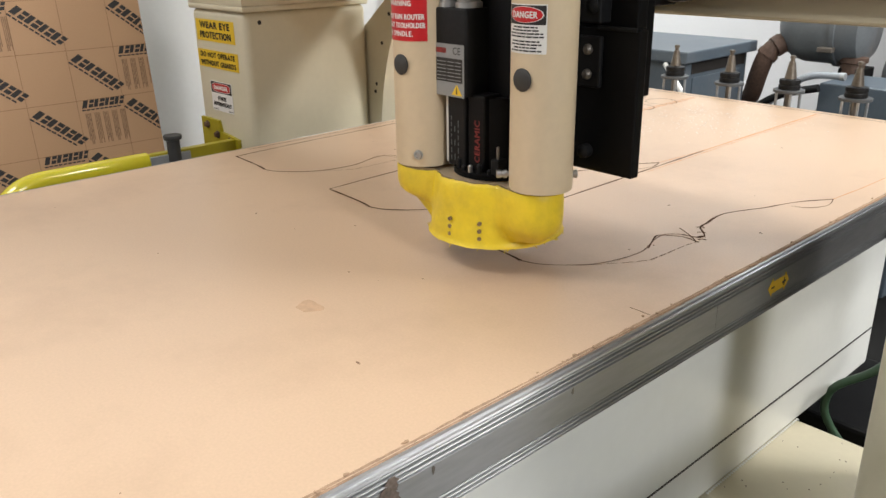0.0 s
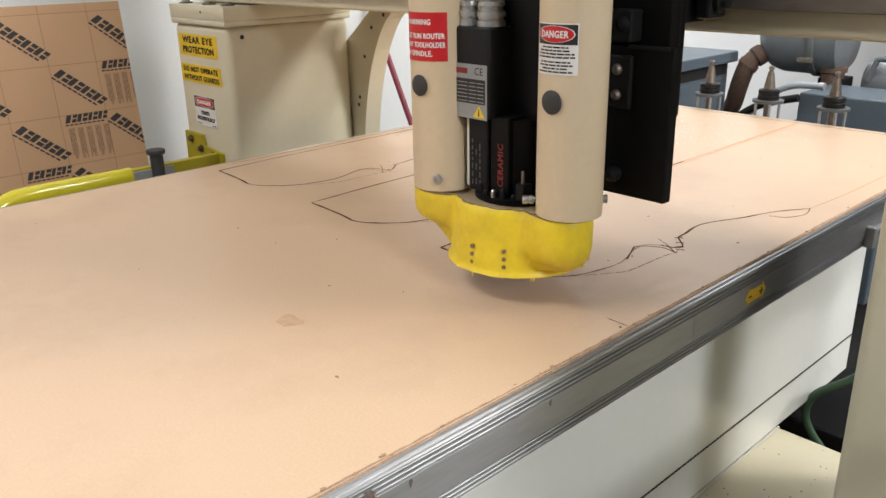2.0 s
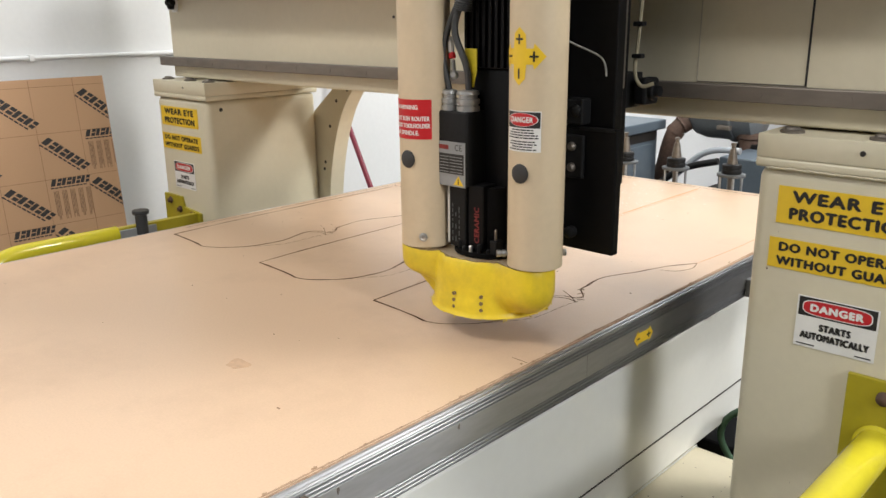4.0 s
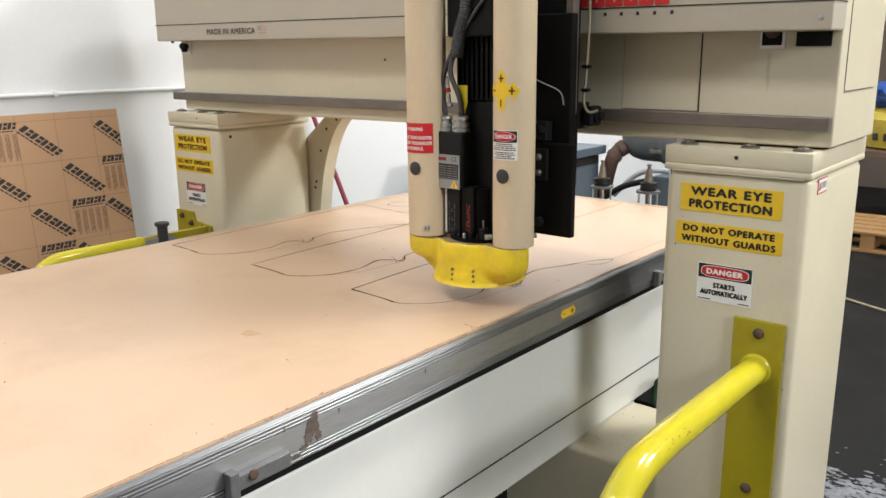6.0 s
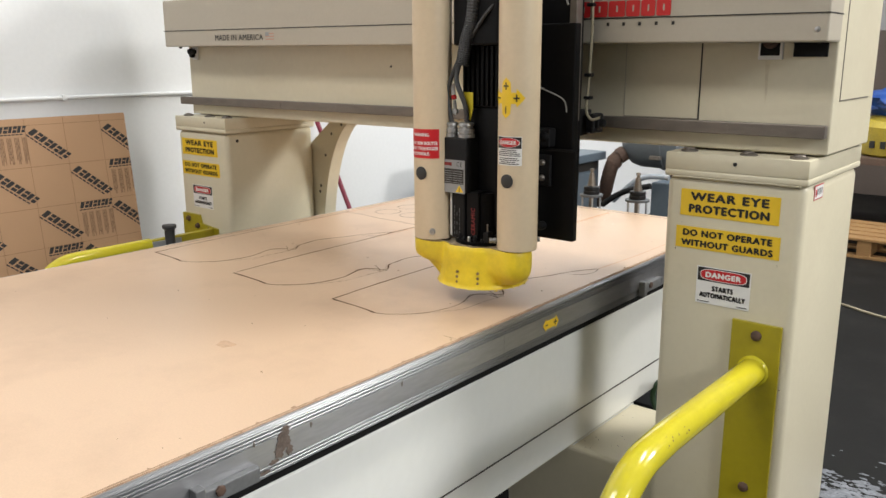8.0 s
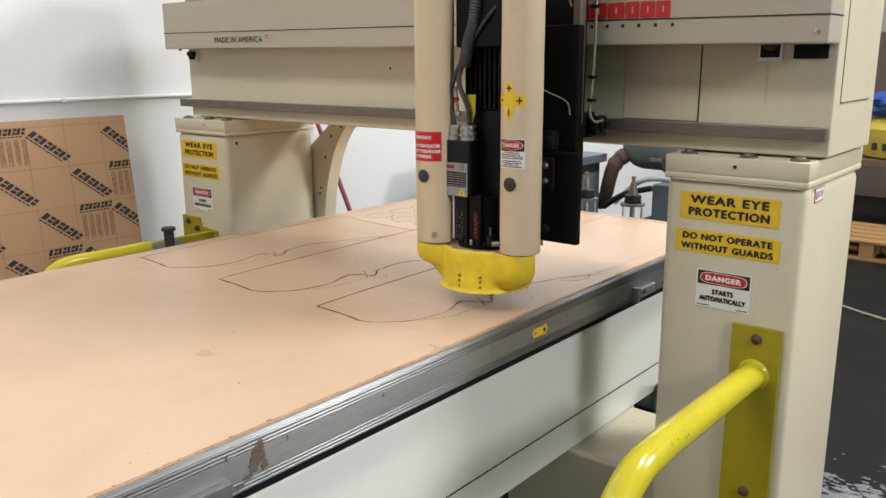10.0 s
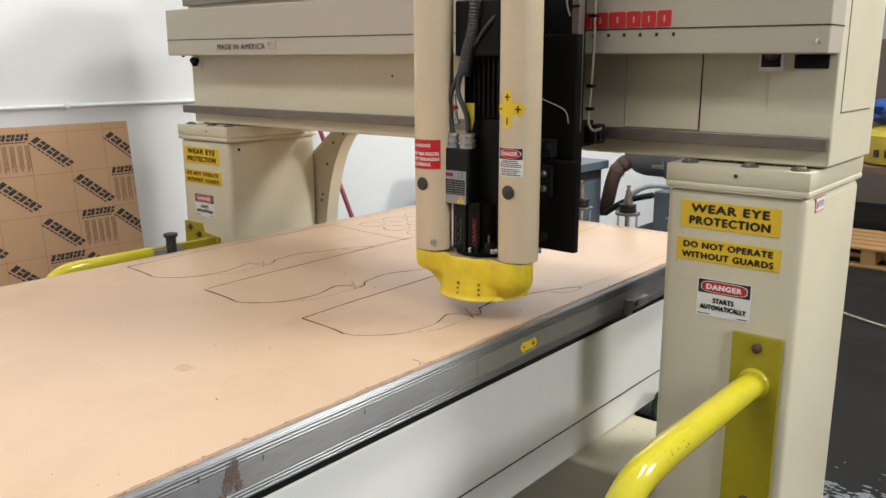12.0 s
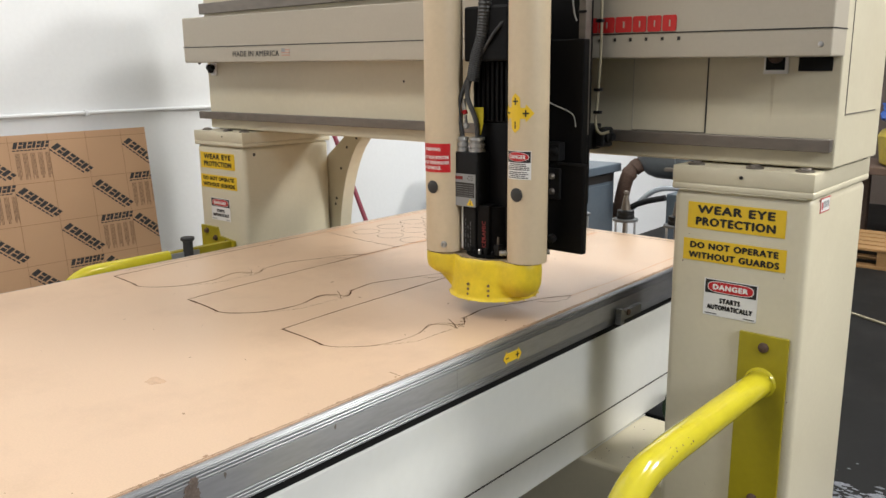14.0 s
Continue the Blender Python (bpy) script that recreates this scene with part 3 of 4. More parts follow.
def edge_rail(x0, out, parent):
    """Ribbed extrusion along y; out is +1 or -1 for the side it faces."""
    prof = [(0, 0.807), (0.0140, 0.807)]
    for z in (0.8080, 0.8145, 0.8210):
        prof += [(0.0095, z), (0.0095, z + 0.0020), (0.0150, z + 0.0026), (0.0155, z + 0.0034), (0.0150, z + 0.0046), (0.0095, z + 0.0052)]
    prof += [(0.0148, 0.8275), (0.0150, 0.8285), (0.0150, 0.8735)]
    for z in (0.8745, 0.8812, 0.8879):
        prof += [(0.0095, z), (0.0095, z + 0.0020), (0.0150, z + 0.0026), (0.0155, z + 0.0034), (0.0150, z + 0.0046), (0.0095, z + 0.0052)]
    prof += [(0.0150, 0.8942), (0.0140, 0.8968), (0.0118, 0.8968), (0.0108, 0.8935), (0.0062, 0.8935), (0.0052, 0.8968), (0.0, 0.8968)]
    pr = [(x0 + out * x, z) for x, z in prof]
    if out > 0:
        pr = pr[::-1]
    return part("edge_rail", prism(pr, pose(0, YF - 0.005, 0, 90, 0, 0), YF - 0.005 - YN), ALU, parent, "ribbed aluminium edge extrusion")


er = edge_rail(-0.2305, 1, table)
edge_rail(-1.5665, -1, table)
part("rail_joint", box(-0.2160, -0.2152, -0.0982, -0.0976, 0.829, 0.8735, 0), DULLALU, er)

# two-way arrow label
bm = bmesh.new()
pl = facing(-0.2153, 0.1045, 0.849, "+x")
arrow = [(-0.036, 0), (-0.022, 0.017), (-0.022, 0.011), (0.022, 0.011), (0.022, 0.017), (0.036, 0), (0.022, -0.017), (0.022, -0.011), (-0.022, -0.011), (-0.022, -0.017)]
add_prism(bm, arrow[::-1], pl, 0.0008, 0)
quad(bm, pl @ pose(0, 0, 0.0008), -0.026, -0.016, -0.0015, 0.0015, 1, 0.0004)
quad(bm, pl @ pose(0, 0, 0.0008), 0.012, 0.026, -0.0017, 0.0017, 1, 0.0004)
quad(bm, pl @ pose(0, 0, 0.0008), 0.0173, 0.0207, -0.007, 0.007, 1, 0.0004)
part("arrow_label", bm, [SIGNY, INK], table, "yellow two-way arrow label with minus and plus")


def stop(y):
    st = part("stop_clip", box(-0.2155, -0.2005, y - 0.062, y + 0.062, 0.815, 0.842, 0.002), DULLALU, table, "small aluminium stop clip")
    part("clip_jaw", box(-0.2155, -0.196, y - 0.064, y - 0.046, 0.806, 0.852, 0.002), DULLALU, st)
    part("clip_screw", lathe((-0.2005, y - 0.018, 0.834), (1, 0, 0), [(0, 0.0095), (0.004, 0.0095), (0.005, 0.006)], 6), RUST, st)


stop(-0.878)
stop(0.655)

# worn and glue-stained patch on the rail
rng = random.Random(4)
for y, z, w, h in ((-0.752, 0.860, 0.016, 0.017), (-0.748, 0.878, 0.009, 0.012), (-0.764, 0.845, 0.013, 0.013), (-0.741, 0.838, 0.008, 0.009), (-0.776, 0.829, 0.010, 0.005), (-0.80, 0.818, 0.016, 0.003)):
    out = [(w * math.cos(a) * rng.uniform(0.55, 1.25), h * math.sin(a) * rng.uniform(0.6, 1.25)) for a in (math.tau * j / 22 for j in range(22))]
    part("glue_patch", prism(out, facing(-0.2154, y, z, "+x"), 0.0004 + 0.05 * w), GLUE, table, "brown glue smear")
for y, z in ((-0.690, 0.868), (-0.815, 0.878), (-0.45, 0.866)):
    out = [(0.0022 * math.cos(a) * rng.uniform(0.5, 1.5), 0.006 * math.sin(a) * rng.uniform(0.6, 1.3)) for a in (math.tau * j / 10 for j in range(10))]
    part("scratch", prism(out, facing(-0.2154, y, z, "+x"), 0.0005), RAILSTEEL, table)

# crumbled brown rim along the board's edge
rng = random.Random(31)
bm = bmesh.new()
lo, hi = None, None
for k in range(901):
    y = YN + (YF - YN) * k / 900
    n = noise.noise(Vector((3.1, y * 9, 0))) * 0.5 + noise.noise(Vector((7.7, y * 60, 0))) * 0.5
    w = 0.0034 + 0.0026 * n + (0.006 * rng.random() if rng.random() < 0.03 else 0)
    a = bm.verts.new((-0.2322 - w, y, 0.9004))
    b = bm.verts.new((-0.2322, y, 0.9003))
    if lo:
        bm.faces.new((lo, hi, b, a))
    lo, hi = a, b
part("crumbled_rim", bm, MDF_EDGE, board, "crumbled brown rim")
bm = bmesh.new()
for k in range(60):
    y, r = rng.uniform(YN, YF), rng.uniform(0.001, 0.0024)
    x = -0.2325 + rng.gauss(-0.002, 0.003)
    add_prism(bm, [(x + r * rng.uniform(0.4, 1.3) * math.cos(a), y + 1.7 * r * rng.uniform(0.4, 1.4) * math.sin(a)) for a in (math.tau * j / 7 for j in range(7))], pose(0, 0, 0.9002), rng.uniform(0.0006, 0.002))
tagged(part("edge_crumb", bm, MDF_EDGE, board), kind="stuff")

# scored outlines in the board
Z = 0.9003


def score(points, w, mat, name="score_line", closed=False, steps=7):
    pts = spline([(x, y, Z) for x, y in points], steps, closed)
    bm = bmesh.new()
    rows = []
    n = len(pts)
    for i, p in enumerate(pts):
        a, c = (pts[i - 1], pts[(i + 1) % n]) if closed else (pts[max(i - 1, 0)], pts[min(i + 1, n - 1)])
        d = (c - a).normalized()
        s = Vector((-d.y, d.x, 0))
        ww = w * (0.75 + 0.5 * noise.noise(p * 23))
        rows.append((bm.verts.new(p + s * ww), bm.verts.new(p + Vector((0, 0, 0.0003))), bm.verts.new(p - s * ww)))
    for i in range(n if closed else n - 1):
        a, c = rows[i], rows[(i + 1) % n]
        bm.faces.new((a[0], a[1], c[1], c[0]))
        bm.faces.new((a[1], a[2], c[2], c[1]))
    return part(name, bm, mat, board)


PROFILE = [(0, 0), (0.06, -0.003), (0.125, -0.008), (0.165, -0.015), (0.20, -0.003), (0.245, 0.037), (0.268, 0.075), (0.281, 0.125), (0.283, 0.165), (0.274, 0.20), (0.262, 0.242),
           (0.264, 0.272), (0.284, 0.290), (0.312, 0.296), (0.316, 0.312), (0.300, 0.332), (0.285, 0.350), (0.282, 0.378), (0.275, 0.421), (0.277, 0.456), (0.293, 0.50), (0.312, 0.54), (0.325, 0.581), (0.346, 0.634), (0.383, 0.693)]
STRAY = [(0.22, 0.012), (0.256, 0.050), (0.290, 0.096), (0.316, 0.14), (0.318, 0.19), (0.319, 0.245), (0.325, 0.285)]
Y0 = -0.210
for k, x0 in enumerate((-0.677, -1.093, -1.503)):
    w = (0.0036, 0.0037, 0.0032)[k]
    score([(x0 + x, Y0 + y) for x, y in PROFILE[:4]], w, BURN)
    score([(x0 + x, Y0 + y) for x, y in PROFILE[3:8]], w * (0.55, 0.9, 0.85)[k], (FAINT, BURN, BURN)[k])
    score([(x0 + x, Y0 + y) for x, y in PROFILE[7:13]], w * (0.35, 0.75, 0.65)[k], (FAINT, BURN, BURN)[k])
    score([(x0 + x, Y0 + y) for x, y in PROFILE[12:18]], w * 0.6, BURN, steps=4)
    score([(x0 + x, Y0 + y) for x, y in PROFILE[17:]], w * 0.75, BURN)
    for j in range(len(STRAY) - 1):
        (xa, ya), (xb, yb) = STRAY[j], STRAY[j + 1]
        for f0, f1 in ((0.0, 0.42), (0.55, 0.9)):
            score([(x0 + xa + (xb - xa) * f, Y0 + ya + (yb - ya) * f) for f in (f0, (f0 + f1) / 2, f1)], 0.0012, FAINT, steps=2)
    # torn notch where the two passes meet
    for dx, dy in ((0.287, 0.348), (0.303, 0.325), (0.315, 0.305), (0.324, 0.292)):
        score([(x0 + dx - 0.006, Y0 + dy - 0.006), (x0 + dx, Y0 + dy + 0.003), (x0 + dx + 0.007, Y0 + dy + 0.002)], 0.0022 if k == 0 else 0.0014, BURN, steps=3)
    score([(x0 + 0.282, Y0 + 0.186), (x0 + 0.262, Y0 + 0.231), (x0 + 0.256, Y0 + 0.255), (x0 + 0.28, Y0 + 0.274), (x0 + 0.30, Y0 + 0.28), (x0 + 0.328, Y0 + 0.273)], 0.0016 if k == 0 else 0.001, BURN if k == 0 else FAINT)
    score([(x0 + 0.261, Y0 + 0.317), (x0 + 0.29, Y0 + 0.30), (x0 + 0.322, Y0 + 0.275)], 0.0013, BURN if k == 0 else FAINT)
    score([(x0 + 0.344, Y0 + 0.59), (x0 + 0.369, Y0 + 0.599), (x0 + 0.386, Y0 + 0.622), (x0 + 0.393, Y0 + 0.654), (x0 + 0.383, Y0 + 0.693)], 0.0016, BURN)
    score([(x0 + 0.383, Y0 + 0.693), (x0 + 0.396, Y0 + 0.93), (x0 + 0.40, 1.28)], 0.0019, GROOVE)
    score([(x0, Y0), (x0 - 0.010, Y0 + 0.2), (x0 - 0.015, Y0 + 0.54), (x0 - 0.02, Y0 + 0.87)], 0.0026, BURN)
    score([(x0 - 0.02, Y0 + 0.87), (x0 - 0.022, 1.0), (x0 - 0.020, 1.30)], 0.0032, GROOVE)
    score([(x0 - 0.006, Y0 + 0.6), (x0 - 0.010, 0.8), (x0 - 0.006, 1.29)], 0.0016, GROOVE)
score([(-1.545, -0.15), (-1.547, 0.5), (-1.547, 1.31)], 0.0016, BURN)
score([(-1.54, 1.315), (-0.9, 1.315), (-0.26, 1.312)], 0.0014, BURN)
score([(-1.53, 0.662), (-1.30, 0.640), (-1.10, 0.633)], 0.0019, BURN)
for i in range(3):
    for j in range(4):
        cx, cy = -1.398 + i * 0.126, 0.762 + j * 0.13 + (0.005 if i % 2 else 0)
        score([(cx + 0.050 * math.cos(a), cy + 0.050 * math.sin(a)) for a in (math.tau * k / 12 for k in range(12))], 0.0016, BURN, closed=True, steps=4)
score([(-0.273, -0.249), (-0.255, -0.249), (-0.238, -0.250)], 0.0012, BURN)
# water stain and loose specks
rng = random.Random(9)
bm = bmesh.new()
out = [(-0.607 + 0.021 * math.cos(a) * (1 + 0.25 * math.sin(3 * a)), -0.588 + 0.022 * math.sin(a) * (1 + 0.3 * math.cos(2 * a))) for a in (math.tau * k / 28 for k in range(28))]
add_prism(bm, out, pose(0, 0, 0.9), 0.0003)
part("stain", bm, STAIN, board, "small brown water stain")
bm = bmesh.new()
for k in range(50):
    x, y, r = rng.uniform(-1.5, -0.25), rng.uniform(-1.4, 1.25), rng.choice((0.001, 0.0014, 0.002, 0.003))
    add_prism(bm, [(x + r * rng.uniform(0.5, 1.6) * math.cos(a), y + r * rng.uniform(0.5, 1.4) * math.sin(a)) for a in (math.tau * j / 6 for j in range(6))], pose(0, 0, 0.9), 0.0003)
tagged(part("speck", bm, FAINT, board), kind="stuff")
# White specks painted in for the glare on the board's far end.
bm = bmesh.new()
for k in range(420):
    x, y, r = rng.gauss(-0.92, 0.12), rng.gauss(1.02, 0.14), rng.uniform(0.0006, 0.0022)
    if -1.5 < x < -0.3 and y < 1.3:
        add_prism(bm, [(x + r * math.cos(a), y + r * math.sin(a)) for a in (math.tau * j / 5 for j in range(5))], pose(0, 0, 0.9), 0.0006)
tagged(part("glare_speck", bm, INKW, board), kind="stuff")

# tool rack at the table's back end
rack = part("tool_rack_bar", box(-1.52, -0.28, YF + 0.012, YF + 0.11, 0.80, 0.815, 0.002), BLUEGREY, table, "grey rack bar for tool holders")
for x in (-1.257, -1.046, -0.838, -0.630, -0.420):
    y = 1.398
    th = part("tool_holder", lathe((x, y, 0.946), (0, 0, 1), [(0, 0.03), (0.001, 0.033), (0.013, 0.033), (0.015, 0.031), (0.018, 0.031), (0.020, 0.033), (0.031, 0.032), (0.033, 0.024), (0.034, 0.020)], 24), BLACK2, table, "black tool holder standing in a rack fork", smooth=True)
    part("taper", lathe((x, y, 0.980), (0, 0, 1), [(0, 0.0185), (0.052, 0.0095), (0.053, 0.007), (0.062, 0.0065), (0.063, 0.0095), (0.071, 0.0085), (0.073, 0)], 24), CONE, th, "worn steel taper", smooth=True)
    part("holder_ring", lathe((x, y, 0.936), (0, 0, 1), [(0, 0.045), (0.001, 0.048), (0.009, 0.048), (0.010, 0.045)], 28), HOLDER_GREY, th, smooth=True)
    part("cutter", rod((x, y, 0.86), (x, y, 0.937), 0.010, 12), RAILSTEEL, th)
    for k in range(4):
        a = math.tau * (k + 0.4) / 4
        part("pillar_rod", rod((x + 0.036 * math.cos(a), y + 0.036 * math.sin(a), 0.813), (x + 0.036 * math.cos(a), y + 0.036 * math.sin(a), 0.937), 0.0045, 10), ROD, th)

# ---------------- router head ----------------
head = empty("router_carriage", "router head with two cream tubes, black spindle and yellow dust shroud", "machine head")
TUBES = ((-0.689, -0.281), (-0.440, -0.264))
RT = 0.0485


def wrap(cx, cy, z, angle, outline, out, bm, mat):
    """A flat outline (metres round the tube, up) laid round a tube; angle is that of its middle."""
    xs = [p[0] for p in outline]
    zs = [p[1] for p in outline]
    n = max(1, int((max(xs) - min(xs)) / 0.004))
    grid = []
    for i in range(n + 1):
        u = min(xs) + (max(xs) - min(xs)) * i / n
        a = radians(angle) + u / RT
        grid.append([bm.verts.new((cx + (RT + out) * math.cos(a), cy + (RT + out) * math.sin(a), z + v)) for v in (min(zs), max(zs))])
    for a, b in zip(grid, grid[1:]):
        bm.faces.new((a[0], b[0], b[1], a[1])).material_index = mat


def wrap_text(words, cx, cy, z, angle, w, h, out, bm, mat, shift=0.0):
    k = len(bm.verts)
    add_text(bm, words, Matrix.Identity(4), w, h, mat, 0.05)
    bm.verts.ensure_lookup_table()
    for v in bm.verts[k:]:
        a = radians(angle) + (v.co.x + shift) / RT
        v.co = Vector((cx + (RT + out + v.co.z) * math.cos(a), cy + (RT + out + v.co.z) * math.sin(a), z + v.co.y))


tubes = []
for cx, cy in TUBES:
    tubes.append(part("tube", lathe((cx, cy, 1.053), (0, 0, 1), [(0, RT - 0.004), (0, RT - 0.001), (0.001, RT), (1.1, RT), (1.1, RT - 0.003)], 48), TUBE, head, "cream painted vertical tube", smooth=True))
    part("plug", lathe((cx + 0.002, cy - RT + 0.001, 1.2215), (0, -1, 0), [(0, 0.0165), (0.002, 0.0165), (0.0035, 0.014), (0.004, 0)], 28), RUBBER, tubes[-1], "dark rubber plug", smooth=True)
tl, tr = tubes
bm = bmesh.new()
wrap(*TUBES[0], 1.295, -90, [(-0.05, -0.036), (0.05, 0.036)], 0.0006, bm, 0)
for words, up, w in (("WARNING", 0.022, 0.05), ("DO NOT RUN ROUTER", 0.0015, 0.092), ("WITHOUT TOOLHOLDER", -0.0115, 0.094), ("IN SPINDLE.", -0.0245, 0.054)):
    wrap_text(words, *TUBES[0], 1.295 + up, -90, w, 0.0085, 0.0012, bm, 1)
part("warning_label", bm, [SIGNR, INKW], tl, "red warning label with white words")
bm = bmesh.new()
A = -86
wrap(*TUBES[1], 1.292, A, [(-0.034, -0.0335), (0.034, 0.0335)], 0.0006, bm, 0)
wrap(*TUBES[1], 1.3095, A, [(-0.0325, -0.0115), (0.0325, 0.0145)], 0.0009, bm, 1)
for sc, out, mt in ((1.06, 0.0012, 0), (1.0, 0.0015, 2)):
    edge = []
    for i in range(41):
        u = (-0.0278 + i * 0.00139) * sc
        hh = 0.0105 * sc * math.sqrt(max(0.001, 1 - (u / (0.0278 * sc)) ** 2))
        g = radians(A) + u / RT
        edge.append([bm.verts.new((TUBES[1][0] + (RT + out) * math.cos(g), TUBES[1][1] + (RT + out) * math.sin(g), 1.3115 + v)) for v in (-hh, hh)])
    for a, b_ in zip(edge, edge[1:]):
        bm.faces.new((a[0], b_[0], b_[1], a[1])).material_index = mt
wrap_text("DANGER", *TUBES[1], 1.3115, A, 0.042, 0.0095, 0.0022, bm, 0)
part("danger_label", bm, [SIGNW, INK, SIGNR], tr, "white danger label with a red oval")
rng = random.Random(17)
bm = bmesh.new()
for k in range(8):
    w = (0.021, 0.026, 0.029, 0.030, 0.024, 0.027, 0.020, 0.028)[k]
    u = -w
    while u < w - 0.003:
        d = min(rng.uniform(0.004, 0.011), w - u)
        wrap(*TUBES[1], 1.2945 - k * 0.0043 - (0.002 if k > 3 else 0), A, [(u, -0.0011), (u + d, 0.0011)], 0.001, bm, 1)
        u += d + 0.0012
for f in bm.faces:
    f.material_index = 0
tagged(part("small_print", bm, INK, tr), kind="stuff")
bm = bmesh.new()
A = -93
cols = []
for i in range(49):
    u = -0.0456 + i * 0.0019
    a = abs(u)
    h = 0.026 + 0.020 * (1 - a / 0.021) if a < 0.0125 else (0.0125 if a < 0.026 else 0.021 * (0.0458 - a) / 0.0198)
    h = max(h, 0.0006)
    g = radians(A) + u / RT
    cols.append([bm.verts.new((TUBES[1][0] + (RT + 0.0007) * math.cos(g), TUBES[1][1] + (RT + 0.0007) * math.sin(g), 1.412 + v)) for v in (-h, h)])
for a, b_ in zip(cols, cols[1:]):
    bm.faces.new((a[0], b_[0], b_[1], a[1]))
for u, v, bars in ((0.026, 0, "+"), (0, 0.027, "+"), (-0.024, 0, "-"), (0, -0.027, "|")):
    if bars in "+-":
        wrap(*TUBES[1], 1.412 + v, A, [(u - 0.0072, -0.0016), (u + 0.0072, 0.0016)], 0.0013, bm, 1)
    if bars in "+|":
        wrap(*TUBES[1], 1.412 + v, A, [(u - 0.0016, -0.008), (u + 0.0016, 0.008)], 0.0014, bm, 1)
part("axis_label", bm, [SIGNY, INK], tr, "yellow cross-shaped plus and minus label")
part("screw", lathe((-0.659, -0.281 - RT + 0.0085, 1.0745), (0.5, -1, 0), [(0, 0.0085), (0.001, 0.0085), (0.0015, 0.0072), (0.005, 0.0068), (0.0055, 0.004), (0.003, 0.003), (0.003, 0)], 16), NICKEL, tl)
part("quick_fitting", lathe((-0.488, -0.312, 1.074), (0.71, 0.704, 0), [(0, 0.005), (0.001, 0.0066), (0.007, 0.0066), (0.008, 0.0053), (0.010, 0.0053), (0.011, 0.0066), (0.016, 0.0066), (0.017, 0.004), (0.106, 0.004), (0.107, 0.005), (0.111, 0.005), (0.112, 0.0066), (0.116, 0.0066), (0.117, 0.005), (0.119, 0.0064), (0.123, 0.0064)], 16), STEEL, head, "thin steel fitting through the tube", smooth=True)

# yellow shroud, lofted round spindle and tubes
SX, SY = -0.570, -0.226


def blend(a, b, k):
    h = max(k - abs(a - b), 0) / k
    return min(a, b) - h * h * k / 4


def shroud_ring(z, drum, left, right, slip=0.0):
    """One level of the shroud: a drum with a lobe under each tube; slip draws the left lobe in towards the drum."""
    lx, ly = TUBES[0][0] + (SX - TUBES[0][0]) * slip, TUBES[0][1] + (SY - TUBES[0][1]) * slip
    rx, ry = TUBES[1][0] - 0.009, TUBES[1][1] - 0.003
    radii = []
    for k in range(120):
        th = math.tau * k / 120
        c, n = math.cos(th), math.sin(th)
        r = 0.20
        while r > 0.05:
            x, y = SX + r * c, SY + r * n
            d = math.hypot(x - SX, y - SY) - drum
            if left > 0:
                d = blend(d, math.hypot(x - lx, y - ly) - left, 0.016)
            if right > 0:
                d = blend(d, math.hypot(x - rx, y - ry) - right, 0.03)
            if d < 0:
                break
            r -= max(0.0004, 0.5 * d)
        radii.append(r)
    for _ in range(2):
        radii = [(radii[k - 1] + 2 * radii[k] + radii[(k + 1) % 120]) / 4 for k in range(120)]
    row = []
    for k, r in enumerate(radii):
        th = math.tau * k / 120
        r += 0.0012 * noise.noise(Vector((math.cos(th) * 2.5, math.sin(th) * 2.5, z * 30)))
        row.append((SX + r * math.cos(th), SY + r * math.sin(th), z + 0.0016 * noise.noise(Vector((math.cos(th) * 4.5, math.sin(th) * 4.5, 5)))))
    return row


LEVELS = [(1.052, 0.099, 0.0465, 0.0440), (1.048, 0.1025, 0.0485, 0.0460), (1.036, 0.1050, 0.0490, 0.0470), (1.022, 0.1060, 0.0490, 0.0475), (1.010, 0.1065, 0.0475, 0.0475, 0.02),
          (1.002, 0.1067, 0.0450, 0.0472, 0.08), (0.995, 0.107, 0.0410, 0.0460, 0.18), (0.989, 0.1073, 0.0370, 0.0440, 0.30), (0.983, 0.1077, 0.032, 0.0405, 0.45), (0.979, 0.1085, 0.028, 0.0370, 0.58), (0.973, 0.1100, 0, 0.0300),
          (0.965, 0.1107, 0, 0.020), (0.957, 0.1112, 0, 0), (0.953, 0.1125, 0, 0), (0.948, 0.1160, 0, 0)]
bm = bmesh.new()
outer = [[bm.verts.new(p) for p in shroud_ring(*lv)] for lv in LEVELS]
inner = [[bm.verts.new((SX + (p[0] - SX) * 0.965, SY + (p[1] - SY) * 0.965, p[2])) for p in shroud_ring(*lv)] for lv in (LEVELS[-1], LEVELS[-3], LEVELS[3], (1.046, 0.0985, 0.046, 0.044))]
rows = outer + inner
for a, b_ in zip(rows, rows[1:]):
    for k in range(120):
        bm.faces.new((a[k], b_[k], b_[(k + 1) % 120], a[(k + 1) % 120]))
shroud = part("dust_shroud", bm, YELLOW, head, "yellow vacuum-formed dust shroud with a frayed lower edge", smooth=True)
bm = bmesh.new()
bm.faces.new([bm.verts.new(p) for p in shroud_ring(1.0475, 0.0980, 0.0455, 0.0435)])
bmesh.ops.solidify(bm, geom=bm.faces[:], thickness=0.004)
part("shroud_plate", bm, TUBE, shroud, "flat cream plate closing the shroud")
for th in (-60, -89):
    for z in (0.988, 0.9755, 0.963):
        a = radians(th)
        part("vent_hole", lathe((SX + 0.1070 * math.cos(a), SY + 0.1070 * math.sin(a), z), (math.cos(a), math.sin(a), 0), [(0, 0.0034), (0.0042, 0.0034)], 12), GRIME, shroud)
